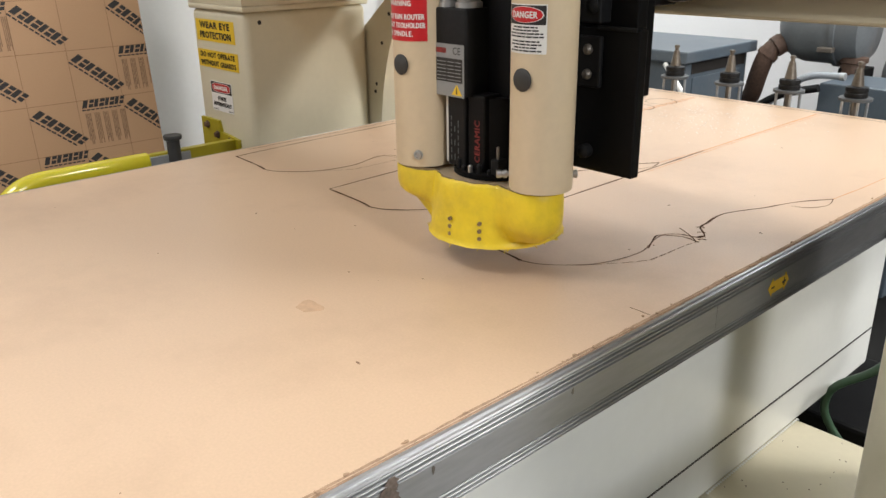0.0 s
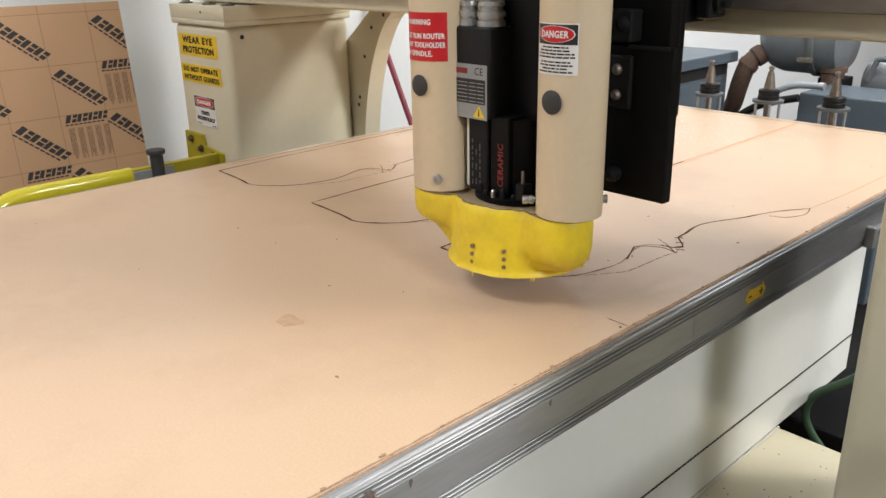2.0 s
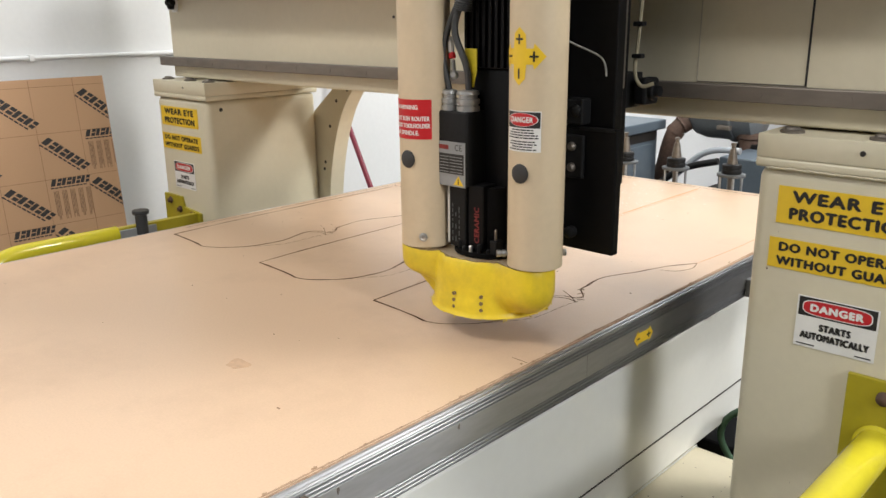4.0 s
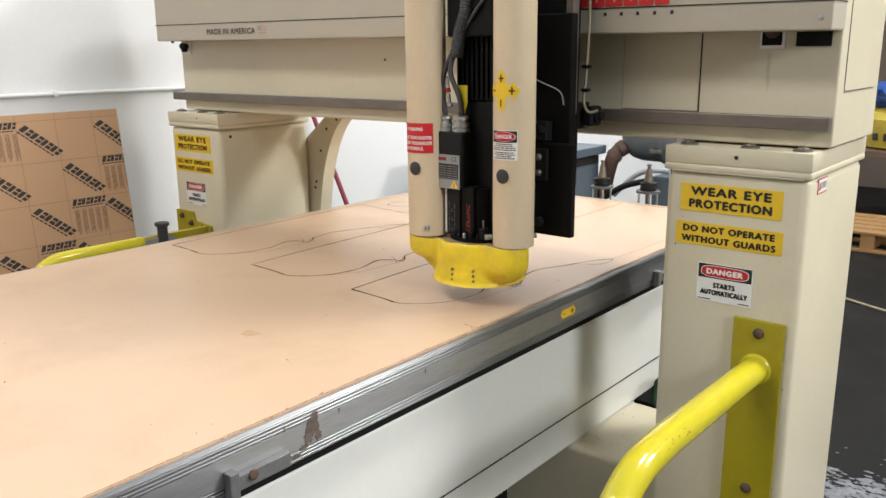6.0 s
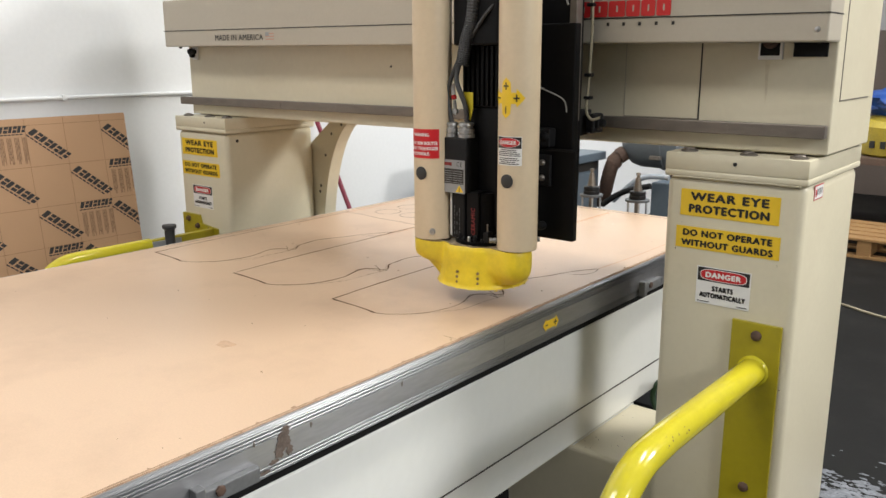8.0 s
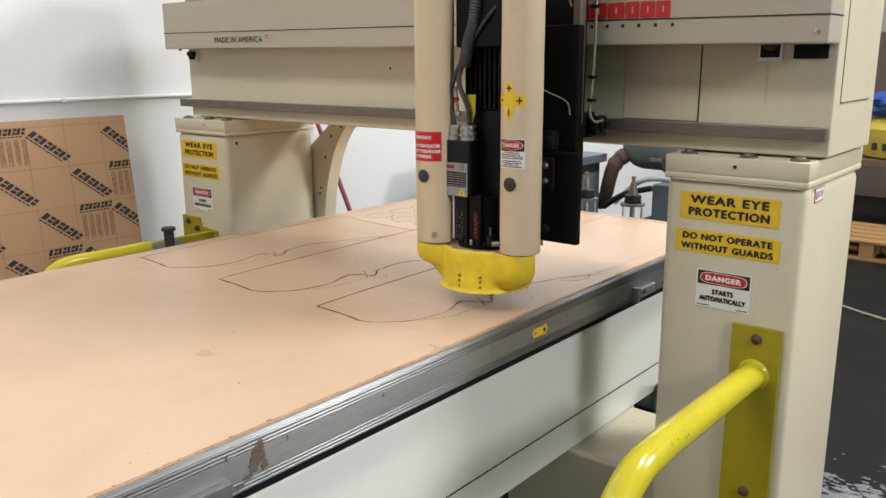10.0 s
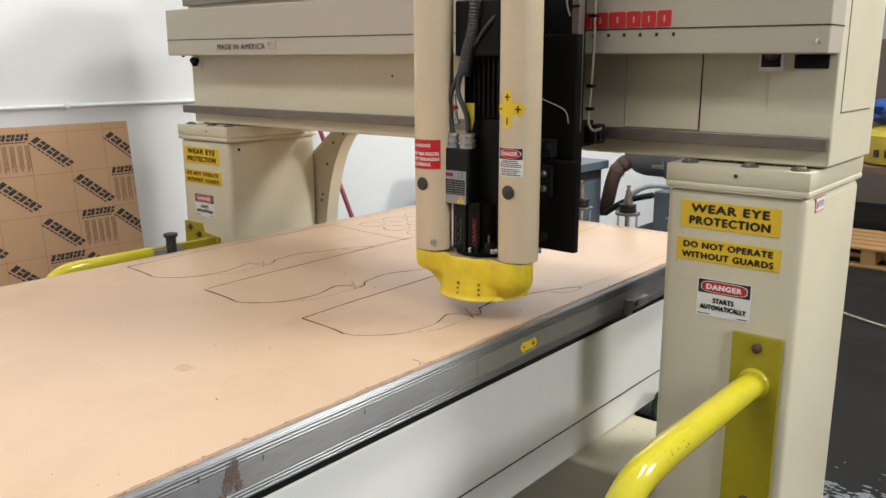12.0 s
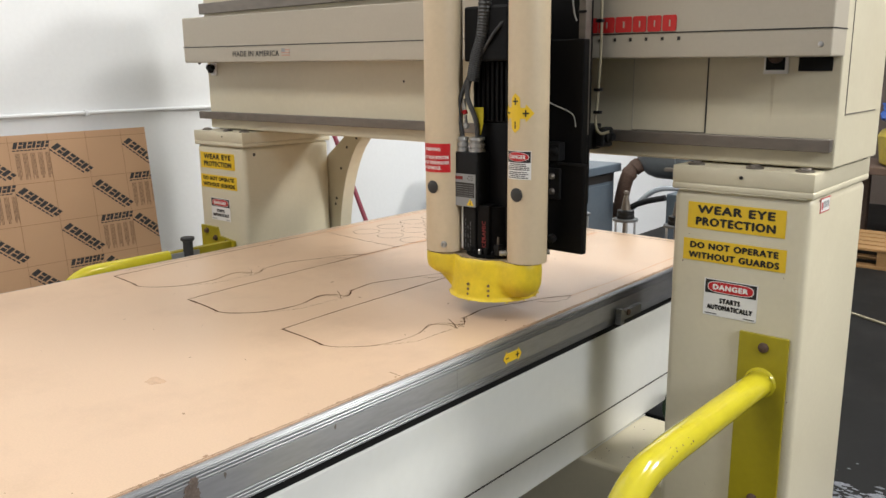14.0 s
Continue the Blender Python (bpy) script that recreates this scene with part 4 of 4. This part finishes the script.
rng = random.Random(8)
bm = bmesh.new()
ring = [Vector(p) for p in shroud_ring(1.0527, 0.0995, 0.0470, 0.0445)]
low = [Vector(p) for p in shroud_ring(1.0470, 0.1035, 0.0494, 0.0468)]
for k in range(120):
    j = (k + 1) % 120
    d0, d1 = (0.15 + 0.85 * abs(noise.noise(Vector((math.cos(math.tau * q / 120) * 5, math.sin(math.tau * q / 120) * 5, 3)))) for q in (k, j))
    q0, q1 = ring[k].lerp(low[k], d0), ring[j].lerp(low[j], d1)
    bm.faces.new([bm.verts.new(p) for p in (ring[k], q0, q1, ring[j])])
part("dusty_rim", bm, GRIME, shroud, "brown dust caked on the shroud's upper rim")
rng = random.Random(2)
bm = bmesh.new()
for k in range(40):
    a = rng.uniform(0, math.tau)
    p = Vector((SX + 0.1158 * math.cos(a), SY + 0.1158 * math.sin(a), 0.950))
    add_pipe(bm, [p, p + Vector((rng.gauss(0, 0.003), rng.gauss(0, 0.003), -rng.uniform(0.002, 0.007)))], 0.0006, 4)
tagged(part("frayed_edge", bm, YELLOW, shroud), kind="stuff")
part("cutter", lathe((SX, SY, 0.956), (0, 0, 1), [(0, 0.006), (0.02, 0.006), (0.021, 0.012), (0.05, 0.02), (0.09, 0.025)], 20), STEEL, head, "steel cutter in its collet", smooth=True)

# spindle
sp = part("spindle_body", box(-0.615, -0.500, -0.243, -0.150, 1.085, 1.385, 0.008, 3), BLACK, head, "black square spindle housing", smooth=True)
part("spindle_nose", lathe((SX, SY, 1.0475), (0, 0, 1), [(0, 0.070), (0.001, 0.071), (0.009, 0.071), (0.010, 0.069), (0.0105, 0.050), (0.128, 0.050)], 48), BLACK, head, "round black spindle nose with a bolted flange", smooth=True)
cool = part("cooling_housing", box(-0.615, -0.500, -0.243, -0.150, 1.385, 1.53, 0.002), BLACK2, sp, "black ribbed cooling housing")
for k in range(9):
    x = -0.617 + k * 0.0142
    part("fin", box(x, x + 0.006, -0.251, -0.243, 1.387, 1.528, 0.001, 1), BLACK, cool)
part("fan_cowl", box(-0.632, -0.496, -0.27, -0.14, 1.53, 1.66, 0.006), BLACK, sp)
part("spindle_column", box(-0.626, -0.586, -0.284, -0.230, 1.0585, 1.178, 0.003), BLACK2, sp, "black lower column")
part("spindle_front", box(-0.583, -0.545, -0.280, -0.225, 1.0585, 1.18, 0.003), BLACK, sp, "black spindle front block")
bm = bmesh.new()
add_text(bm, "CERAMIC", facing(-0.561, -0.2806, 1.106) @ pose(0, 0, 0, 0, 0, 90), 0.068, 0.012, 0, 0.05)
part("red_lettering", bm, FADED, sp, "faded red lettering")
rng = random.Random(12)
bm = bmesh.new()
for k in range(3):
    z = 1.068
    while z < 1.135:
        d = rng.uniform(0.004, 0.012)
        quad(bm, facing(-0.617 + 0.008 * k, -0.2842, z), -0.0010, 0.0010, 0, d, 0, 0.0003)
        z += d + 0.004 + 0.01 * (k == 1)
part("side_print", bm, HOLDER_GREY, sp, "grey unreadable print")
part("white_strip", box(-0.6345, -0.6290, -0.2795, -0.2775, 1.062, 1.172, 0.0005, 1), SIGNW, sp, "narrow white strip")
for k in range(9):
    a = radians(-146 + k * 15)
    p = Vector((SX + 0.0655 * math.cos(a), SY + 0.0655 * math.sin(a), 1.0575))
    if p.y < -0.235:
        part("flange_bolt", lathe(p, (0, 0, 1), [(0, 0.0042), (0.006 + 0.004 * (k % 3), 0.0042), (0.008 + 0.004 * (k % 3), 0.0025)], 10), STEEL if k % 3 == 1 else BLACK2, sp)
br = part("sensor_bracket", box(-0.528, -0.512, -0.283, -0.262, 1.058, 1.084, 0.002), BLACK2, sp, "small black sensor bracket")
part("sensor_pin", rod((-0.520, -0.275, 1.083), (-0.520, -0.275, 1.104), 0.0025, 8), RAILSTEEL, br)
tb = part("terminal_box", box(-0.650, -0.574, -0.292, -0.228, 1.176, 1.311, 0.004, 3), BLACK2, head, "black spindle terminal box", smooth=True)
bm = bmesh.new()
pl = facing(-0.6125, -0.2923, 1.2155)
quad(bm, pl, -0.0345, 0.0345, -0.041, 0.041, 0)
quad(bm, pl @ pose(0, 0, 0.0006), -0.031, 0.031, -0.018, 0.019, 1, 0.0003)
quad(bm, pl @ pose(0, 0, 0.0006), -0.030, -0.006, 0.0265, 0.0345, 2, 0.0003)
for k in range(6):
    for x0, x1 in ((-0.028, -0.006), (-0.003, 0.012), (0.014, 0.028)):
        quad(bm, pl @ pose(0, 0, 0.0009), x0, x1, -0.0152 + k * 0.0056, -0.0140 + k * 0.0056, 0, 0.0003)
add_text(bm, "CE", pl @ pose(0.018, 0.031, 0.0009), 0.017, 0.011, 1, 0.0)
add_prism(bm, [(0.006, -0.038), (0.03, -0.038), (0.018, -0.0205)], pl @ pose(0, 0, 0.0006), 0.0003, 3)
add_prism(bm, [(0.0165, -0.036), (0.0195, -0.036), (0.0185, -0.025), (0.0175, -0.025)], pl @ pose(0, 0, 0.0010), 0.0003, 1)
part("rating_plate", bm, [GREY, INK, FADED, SIGNY], tb, "silver rating plate with a warning triangle")
for x, r, y in ((-0.633, 0.0155, -0.273), (-0.594, 0.0215, -0.266)):
    cn = part("cable_gland", lathe((x, y, 1.311), (0, 0, 1), [(0, r), (0.008, r), (0.009, r * 0.85), (0.012, r * 0.85), (0.013, r), (0.021, r), (0.022, r * 0.8), (0.028, r * 0.8), (0.029, r * 0.95), (0.035, r * 0.9), (0.037, r * 0.55)], 20), NICKEL, tb, "ribbed metal cable gland", smooth=True)
CABLE = material("grey_cable", (0.05, 0.052, 0.054), 0.5, vary=0.15)
THIN = material("thin_beige_cable", (0.22, 0.215, 0.19), 0.5, vary=0.15)
part("cable", pipe(spline([(-0.633, -0.273, 1.345), (-0.645, -0.277, 1.41), (-0.630, -0.276, 1.46), (-0.610, -0.272, 1.50)], 8), 0.0055, 10), CABLE, head, "grey cable", smooth=True)
part("cable", pipe(spline([(-0.592, -0.266, 1.345), (-0.593, -0.272, 1.39), (-0.616, -0.277, 1.45), (-0.605, -0.272, 1.50)], 8), 0.0062, 10), CABLE, head, "grey cable", smooth=True)
part("ribbed_conduit", pipe(spline([(-0.602, -0.272, 1.485), (-0.590, -0.272, 1.54), (-0.572, -0.270, 1.60), (-0.566, -0.268, 1.72), (-0.566, -0.262, 2.0)], 26), 0.0145, 14, 0.0022), CABLE, head, "black ribbed conduit")
part("cable", pipe(spline([(-0.575, -0.27, 1.55), (-0.53, -0.275, 1.60), (-0.49, -0.25, 1.65)], 8), 0.004, 8), CABLE, head, smooth=True)
bm = add_prism(bmesh.new(), [(-0.006, -0.032), (0.006, -0.034), (0.014, -0.006), (0.014, 0.033), (-0.014, 0.033), (-0.014, 0.018)], facing(-0.590, -0.262, 1.387), 0.0015)
part("yellow_tag", bm, TAGY, head, "small worn yellow tag")
latch = part("spring_hook", lathe((-0.628, -0.264, 1.372), (0.3, -1, 0.2), [(0, 0.0075), (0.004, 0.0085), (0.008, 0.005)], 12), NICKEL, head, "small nickel snap hook")
part("hook_shank", rod((-0.628, -0.266, 1.376), (-0.631, -0.266, 1.400), 0.004, 10), NICKEL, latch)
part("red_band", rod((-0.631, -0.266, 1.402), (-0.634, -0.266, 1.412), 0.0065, 12), INKR, latch, "red band")
part("hook_sleeve", rod((-0.634, -0.266, 1.412), (-0.637, -0.266, 1.440), 0.0055, 12), SIGNW, latch)
# slide plates
part("vertical_guide", box(-0.397, -0.377, -0.122, -0.096, 1.35, 2.05, 0.002), RAILSTEEL, head, "grey vertical guide rail")
for z in (1.40, 1.48, 1.56, 1.64):
    part("guide_clip", box(-0.399, -0.375, -0.125, -0.1215, z, z + 0.006, 0.001), BLACK2, head)
part("slide_plate", box(-0.66, -0.345, -0.165, -0.145, 1.063, 1.285, 0.003), BLACK, head, "black lower slide plate")
part("slide_plate", box(-0.62, -0.365, -0.145, -0.120, 1.24, 1.58, 0.003), BLACK, head, "black middle slide plate")
part("carriage_plate", box(-0.72, -0.392, -0.095, -0.062, 1.172, 2.1, 0.003), BLACK, head, "tall black carriage plate")
part("plate_bracket", box(-0.60, -0.395, -0.120, -0.095, 1.25, 2.0, 0.002), BLACK, head)
bb = part("bearing_block", box(-0.41, -0.384, -0.012, 0.040, 1.312, 1.362, 0.006), BLACK2, head, "black bearing block on the rail")
part("bearing_cap", lathe((-0.386, 0.010, 1.338), (1, 0, 0), [(0, 0.017), (0.01, 0.017), (0.012, 0.012), (0.020, 0.010), (0.021, 0)], 16), BLACK2, bb, smooth=True)
part("bearing_block", box(-0.70, -0.42, -0.066, 0.040, 1.305, 1.37, 0.003), BLACK2, head)
for x, z, big in ((-0.425, 1.315, 1), (-0.43, 1.252, 0), (-0.43, 1.215, 0), (-0.43, 1.095, 1)):
    r = 0.011 if big else 0.008
    part("clamp_bolt", lathe((x, -0.164, z), (0, -1, 0), [(0, r), (0.014, r), (0.018, r * 0.6), (0.019, 0)], 18), BLACK2 if big else RAILSTEEL, head, smooth=True)
part("clamp_block", box(-0.452, -0.408, -0.174, -0.165, 1.195, 1.272, 0.003), BLACK2, head, "black tube clamp")
part("clamp_block", box(-0.45, -0.412, -0.174, -0.145, 1.29, 1.335, 0.003), BLACK2, head)
part("plate_lip", box(-0.42, -0.350, -0.168, -0.164, 1.281, 1.287, 0.001), BLACK2, head)
part("cable", pipe(spline([(-0.41, -0.245, 1.44), (-0.398, -0.22, 1.428), (-0.378, -0.172, 1.405), (-0.370, -0.168, 1.375)], 8), 0.0016, 8), THIN, head, "thin grey cable", smooth=True)
part("cable", pipe(spline([(-0.385, -0.055, 2.0), (-0.374, -0.055, 1.62), (-0.378, -0.055, 1.45), (-0.383, -0.055, 1.38), (-0.372, -0.05, 1.352), (-0.352, -0.04, 1.356)], 8), 0.0036, 8), CLOTHCABLE, head, "thin tan cable", smooth=True)
for z in (1.62, 1.455, 1.40):
    part("cable_clip", box(-0.388, -0.368, -0.062, -0.048, z, z + 0.008, 0.002), BLACK2, head)
part("cable", pipe(spline([(-0.385, -0.15, 1.62), (-0.39, -0.16, 1.66), (-0.40, -0.16, 1.8)], 6), 0.0022, 8), THIN, head, "thin grey cable", smooth=True)

# ---------------- leaning acrylic sheet in kraft masking ----------------
LEAN = math.degrees(math.atan2(0.13, 1.27))
sheet = empty("acrylic_sheet", "acrylic sheet in printed brown kraft masking leaning on the wall", "sheet")
sheet.matrix_world = pose(-2.528, 0.017, 1.275, 0, 0, 90) @ pose(0, 0, 0, 90 - LEAN, 0, 0)
# in the sheet's space x runs along its top away from the far corner (negative) and y up
SW, SH = 2.2, 1.28
part("masked_panel", prism([(-SW, -SH), (0, -SH), (0, 0), (-SW, 0)], pose(0, 0, -0.006), 0.006), KRAFT, sheet)


def wordmark(place, w, h, bm, mat):
    """A row of plain slanted blocks, some slit, over a broken thin rule: the place of a printed mark."""
    widths = (1.25, 1.0, 1.05, 1.1, 0.95, 1.0, 1.0, 0.9)
    x = -w / 2
    for k, f in enumerate(widths):
        u = w / sum(widths) * f
        bands = ((0, 0.44), (0.58, 1)) if k % 2 else ((0, 1),)
        for v0, v1 in bands:
            o = [(x + a * u + 0.35 * h * v, h * (v - 0.5)) for a, v in ((0.04, v0), (0.90 if k % 2 else 0.76, v0), (0.90 if k % 2 else 0.76, v1), (0.04, v1))]
            add_prism(bm, o, place, 0.0004, mat)
        x += u
    for k in range(9):
        quad(bm, place, -w / 2 + k * w / 9.5, -w / 2 + (k + 0.78) * w / 9.5, -h * 0.88, -h * 0.70, mat, 0.0004)


# printed grid with marks in every other cell
CW, CH, X0 = 0.156, 0.165, -0.115
for k in range(8):
    part("fold_line", quad(bmesh.new(), pose(0, -0.028 - k * CH, 0.0002), -SW, 0, -0.0009, 0.0009, 0, 0.0003), KRAFTLINE, sheet)
for k in range(13):
    part("fold_line", quad(bmesh.new(), pose(X0 - k * CW, 0, 0.0003), -0.0009, 0.0009, -SH, 0, 0, 0.0003), KRAFTLINE, sheet)
for r in range(7):
    for c in range(-1, 13):
        cx, cy = X0 - (c + 0.5) * CW, -0.028 - (r + 0.5) * CH
        step = (c - r) % 4
        if step == 0:
            continue
        bm = bmesh.new()
        if step == 2:
            wordmark(pose(cx + 0.006, cy + CH * 0.42, 0.0003), 0.142, 0.025, bm, 0)
            for k in range(5):
                for j in range(4):
                    x = cx - 0.056 + k * 0.0295 + j * 0.0050
                    quad(bm, pose(x, cy - 0.014, 0.0003), -0.0016, 0.0016, -0.052 + 0.014 * ((k + j) % 3 == 0), 0.052, 1, 0.0003)
        else:
            wordmark(pose(cx + 0.008, cy + 0.007, 0.0003, 0, 0, -40), 0.180, 0.031, bm, 0)
        for v in list(bm.verts):
            if v.co.x > 0 or v.co.x < -SW:
                v.co.x = min(max(v.co.x, -SW), -0.0005)
        part("block_print" if step == 2 else "slanted_print", bm, [KINK, KINK2], sheet, "dark printed blocks")

# ---------------- behind the table ----------------
ob = part("pole", pipe([(-1.97, 1.16, 0.0), (-2.585, 1.16, 1.20)], 0.0125, 14), MAROON, None, smooth=True)
tagged(ob, "thin maroon painted pole leaning against the wall", "pole")

cab = empty("filter_cabinet", "blue-grey steel cabinet with an overhanging lid", "cabinet")
part("body", box(-2.3, -1.53, 1.91, 2.43, 0.0, 0.905, 0.006), BLUEGREY, cab)
part("slot", box(-2.28, -1.528, 1.96, 2.41, 0.855, 0.912, 0.001), INK, cab, "dark ventilation slot")
part("lid", box(-2.33, -1.50, 1.87, 2.46, 0.909, 0.958, 0.006), BLUEGREY, cab)
part("side_panel", box(-1.531, -1.525, 1.97, 2.38, 0.25, 0.84, 0.004), BLUEGREY, cab)
ob = part("plastic_pipe", pipe([(-1.605, 1.877, 0.90), (-1.455, 1.77, 0.82), (-0.16, 1.075, 0.013)], 0.011, 14), SIGNW, None, smooth=True)
tagged(ob, "pale plastic pipe leaning against the cabinet", "pipe")

blow = empty("vacuum_blower", "grey vacuum blower with a rusty inlet pipe and motor", "blower")
part("housing", lathe((-1.445, 2.58, 1.03), (1, 0.1, 0), [(0, 0.0), (0.006, 0.07), (0.03, 0.118), (0.07, 0.148), (0.12, 0.163), (0.25, 0.166), (0.252, 0.176), (0.272, 0.176), (0.274, 0.166), (0.36, 0.160), (0.39, 0.12), (0.395, 0)], 40), TANKGREY, blow, "rounded grey blower housing", smooth=True)
part("clamp", box(-1.215, -1.150, 2.425, 2.462, 0.93, 0.952, 0.004), RAILSTEEL, blow)
part("inlet_pipe", pipe(spline([(-1.33, 2.56, 0.985), (-1.385, 2.51, 0.962), (-1.425, 2.475, 0.932), (-1.447, 2.45, 0.893), (-1.462, 2.446, 0.85), (-1.482, 2.455, 0.79), (-1.52, 2.49, 0.70), (-1.58, 2.53, 0.64)], 10), 0.041, 22), RUST, blow, "rusty brown pipe elbow", smooth=True)
part("pipe_collar", pipe([(-1.402, 2.492, 0.950), (-1.424, 2.470, 0.930)], 0.047, 22), RUST, blow, smooth=True)
part("pipe_collar", pipe([(-1.438, 2.459, 0.910), (-1.449, 2.448, 0.888)], 0.047, 22), RUST, blow, smooth=True)
part("outlet_stub", lathe((-1.105, 2.56, 0.83), (0, 0, 1), [(0, 0.05), (0.05, 0.05), (0.055, 0.06), (0.075, 0.06), (0.08, 0.045), (0.10, 0.04)], 20), RUST, blow, smooth=True)
part("stand", box(-1.15, -1.05, 2.52, 2.66, 0.0, 0.86, 0.004), DARKGAP, blow)
part("motor_box", box(-1.084, -0.70, 2.20, 2.50, 0.0, 0.842, 0.006), BLUEGREY, blow, "blue-grey motor box")
part("motor_shell", lathe((-0.99, 2.66, 0.84), (1, 0, 0), [(0, 0.05), (0.006, 0.09), (0.02, 0.105), (0.40, 0.105), (0.41, 0.05)], 32), TANKGREY, blow, smooth=True)
part("handle", pipe(spline([(-0.955, 2.55, 0.86), (-0.93, 2.55, 0.93), (-0.91, 2.55, 0.955), (-0.80, 2.55, 0.955)], 8), 0.012, 12), TANKGREY, blow, smooth=True)
part("hose", pipe(spline([(-1.30, 2.19, 0.72), (-1.22, 2.19, 0.80), (-1.16, 2.19, 0.848), (-1.09, 2.19, 0.872), (-0.99, 2.19, 0.876)], 8), 0.014, 12), HOSE, blow, "grey flexible hose", smooth=True)
part("dark_hose", pipe(spline([(-1.34, 2.14, 0.70), (-1.25, 2.14, 0.765), (-1.17, 2.14, 0.80), (-1.06, 2.14, 0.83)], 8), 0.016, 12), BLACK2, blow, "dark flexible hose", smooth=True)
part("hose_end", pipe([(-1.000, 2.19, 0.8755), (-0.982, 2.19, 0.876)], 0.016, 14), ROD, blow, smooth=True)
ob = part("green_hose", pipe(spline([(-0.02, 0.60, 0.60), (-0.13, 0.60, 0.56), (-0.20, 0.60, 0.485), (-0.265, 0.60, 0.425), (-0.283, 0.60, 0.37), (-0.262, 0.60, 0.32), (-0.20, 0.61, 0.24), (-0.15, 0.62, 0.12), (-0.14, 0.62, 0.011)], 10), 0.0095, 12), GREENHOSE, None, smooth=True)
tagged(ob, "green hose looped behind the machine foot", "hose")
# Black box added where the floor behind the foot lies in shade.
tagged(part("floor_shade_box", box(-0.42, 0.12, 0.66, 1.05, 0.0, 0.30, 0.01), BLACK), "low black box added for the shaded floor behind the foot", "trough")

# ---------------- far goods behind the column ----------------
pal = empty("pallet", "pine pallet rack on the concrete floor", "pallet")
for k in range(5):
    part("deck_board", box(-1.3, 0.3, 4.75 + k * 0.16, 4.87 + k * 0.16, 0.135, 0.155, 0.003), WOOD, pal)
for x in (-1.25, -0.55, 0.15):
    part("runner", box(x - 0.05, x + 0.05, 4.76, 5.5, 0.022, 0.135, 0.004), WOOD, pal)
for k in range(3):
    part("bottom_board", box(-1.3, 0.3, 4.75 + k * 0.32, 4.85 + k * 0.32, 0.0, 0.022, 0.003), WOOD, pal)
DARKWOOD = material("dark_stained_wood", (0.10, 0.06, 0.04), 0.7, vary=0.2, scale=6, fine=60)
stand = empty("wooden_trestle", "low dark brown wooden trestle shelf", "trestle")
part("shelf", box(-1.2, 0.2, 5.65, 6.4, 0.60, 0.66, 0.004), DARKWOOD, stand)
for x in (-1.1, -0.4, 0.1):
    part("leg", box(x - 0.04, x + 0.04, 5.7, 5.78, 0.0, 0.60, 0.004), DARKWOOD, stand)
    part("leg", box(x - 0.04, x + 0.04, 6.27, 6.35, 0.0, 0.60, 0.004), DARKWOOD, stand)
DULLY = material("dusty_yellow_plastic", (0.42, 0.31, 0.03), 0.5, vary=0.2, scale=9, dirt=(0.2, 0.15, 0.05), dirt_amount=0.6, dirt_scale=5)
REDWOOD = material("reddish_timber", (0.22, 0.095, 0.055), 0.7, vary=0.15, scale=8)
part("front_beam", box(-0.62, 0.2, 5.60, 5.648, 0.50, 0.60, 0.004), REDWOOD, stand, "reddish timber beam")
drum = empty("yellow_tub", "yellow plastic tub with a dark printed band", "tub")
part("shell", lathe((-0.60, 6.0, 0.66), (0, 0, 1), [(0, 0.30), (0.02, 0.33), (0.25, 0.36), (0.30, 0.33), (0.34, 0.22), (0.35, 0)], 40), DULLY, drum, smooth=True)
for k in range(5):
    a = radians(-120 + k * 16)
    part("print_mark", box(-0.60 + 0.345 * math.cos(a) - 0.02, -0.60 + 0.345 * math.cos(a) + 0.02, 6.0 + 0.345 * math.sin(a) - 0.02, 6.0 + 0.345 * math.sin(a) + 0.02, 0.74, 0.80), INK, drum, "dark print")
bm = bmesh.new()
bmesh.ops.create_icosphere(bm, subdivisions=4, radius=1)
for v in bm.verts:
    n = 1 + 0.28 * noise.noise(v.co * 2.1) + 0.12 * noise.noise(v.co * 5)
    v.co = Vector((-0.58 + v.co.x * 0.36 * n, 6.0 + v.co.y * 0.3 * n, 1.11 + v.co.z * 0.14 * n))
tagged(part("tarpaulin", bm, TARP, None, smooth=True), "crumpled blue tarpaulin heaped on the yellow tub", "tarpaulin")
ob = part("floor_cable", pipe(spline([(-1.0, 3.75, 0.008), (-0.4, 3.43, 0.008), (-0.1, 3.28, 0.008), (0.4, 3.1, 0.008), (1.2, 3.2, 0.008)], 10), 0.008, 8), CLOTHCABLE, None, smooth=True)
tagged(ob, "tan cable lying on the concrete floor", "cable")
rng = random.Random(11)
bm = bmesh.new()
for k in range(1500):
    x, y = 0.32 + rng.gauss(0, 0.26), 0.97 + rng.gauss(0, 0.12)
    r = rng.choice((0.002, 0.003, 0.004, 0.006, 0.009, 0.013))
    add_prism(bm, [(x + r * 1.8 * rng.uniform(0.5, 1.4) * math.cos(a), y + r * rng.uniform(0.4, 1.2) * math.sin(a)) for a in (math.tau * j / 7 for j in range(7))], pose(0, 0, 0.0002 + 0.0004 * rng.random()), 0.0006)
tagged(part("floor_debris", bm, SCUFF), "white chips and dust scattered on the floor", "debris", kind="stuff")


def motions():
    walk(table, [(t, pose(0, s, 0)) for t, s in TABLE_SLIDE])
    walk(head, [(t, pose(h, 0, 0)) for t, h in HEAD_SLIDE])


motions()
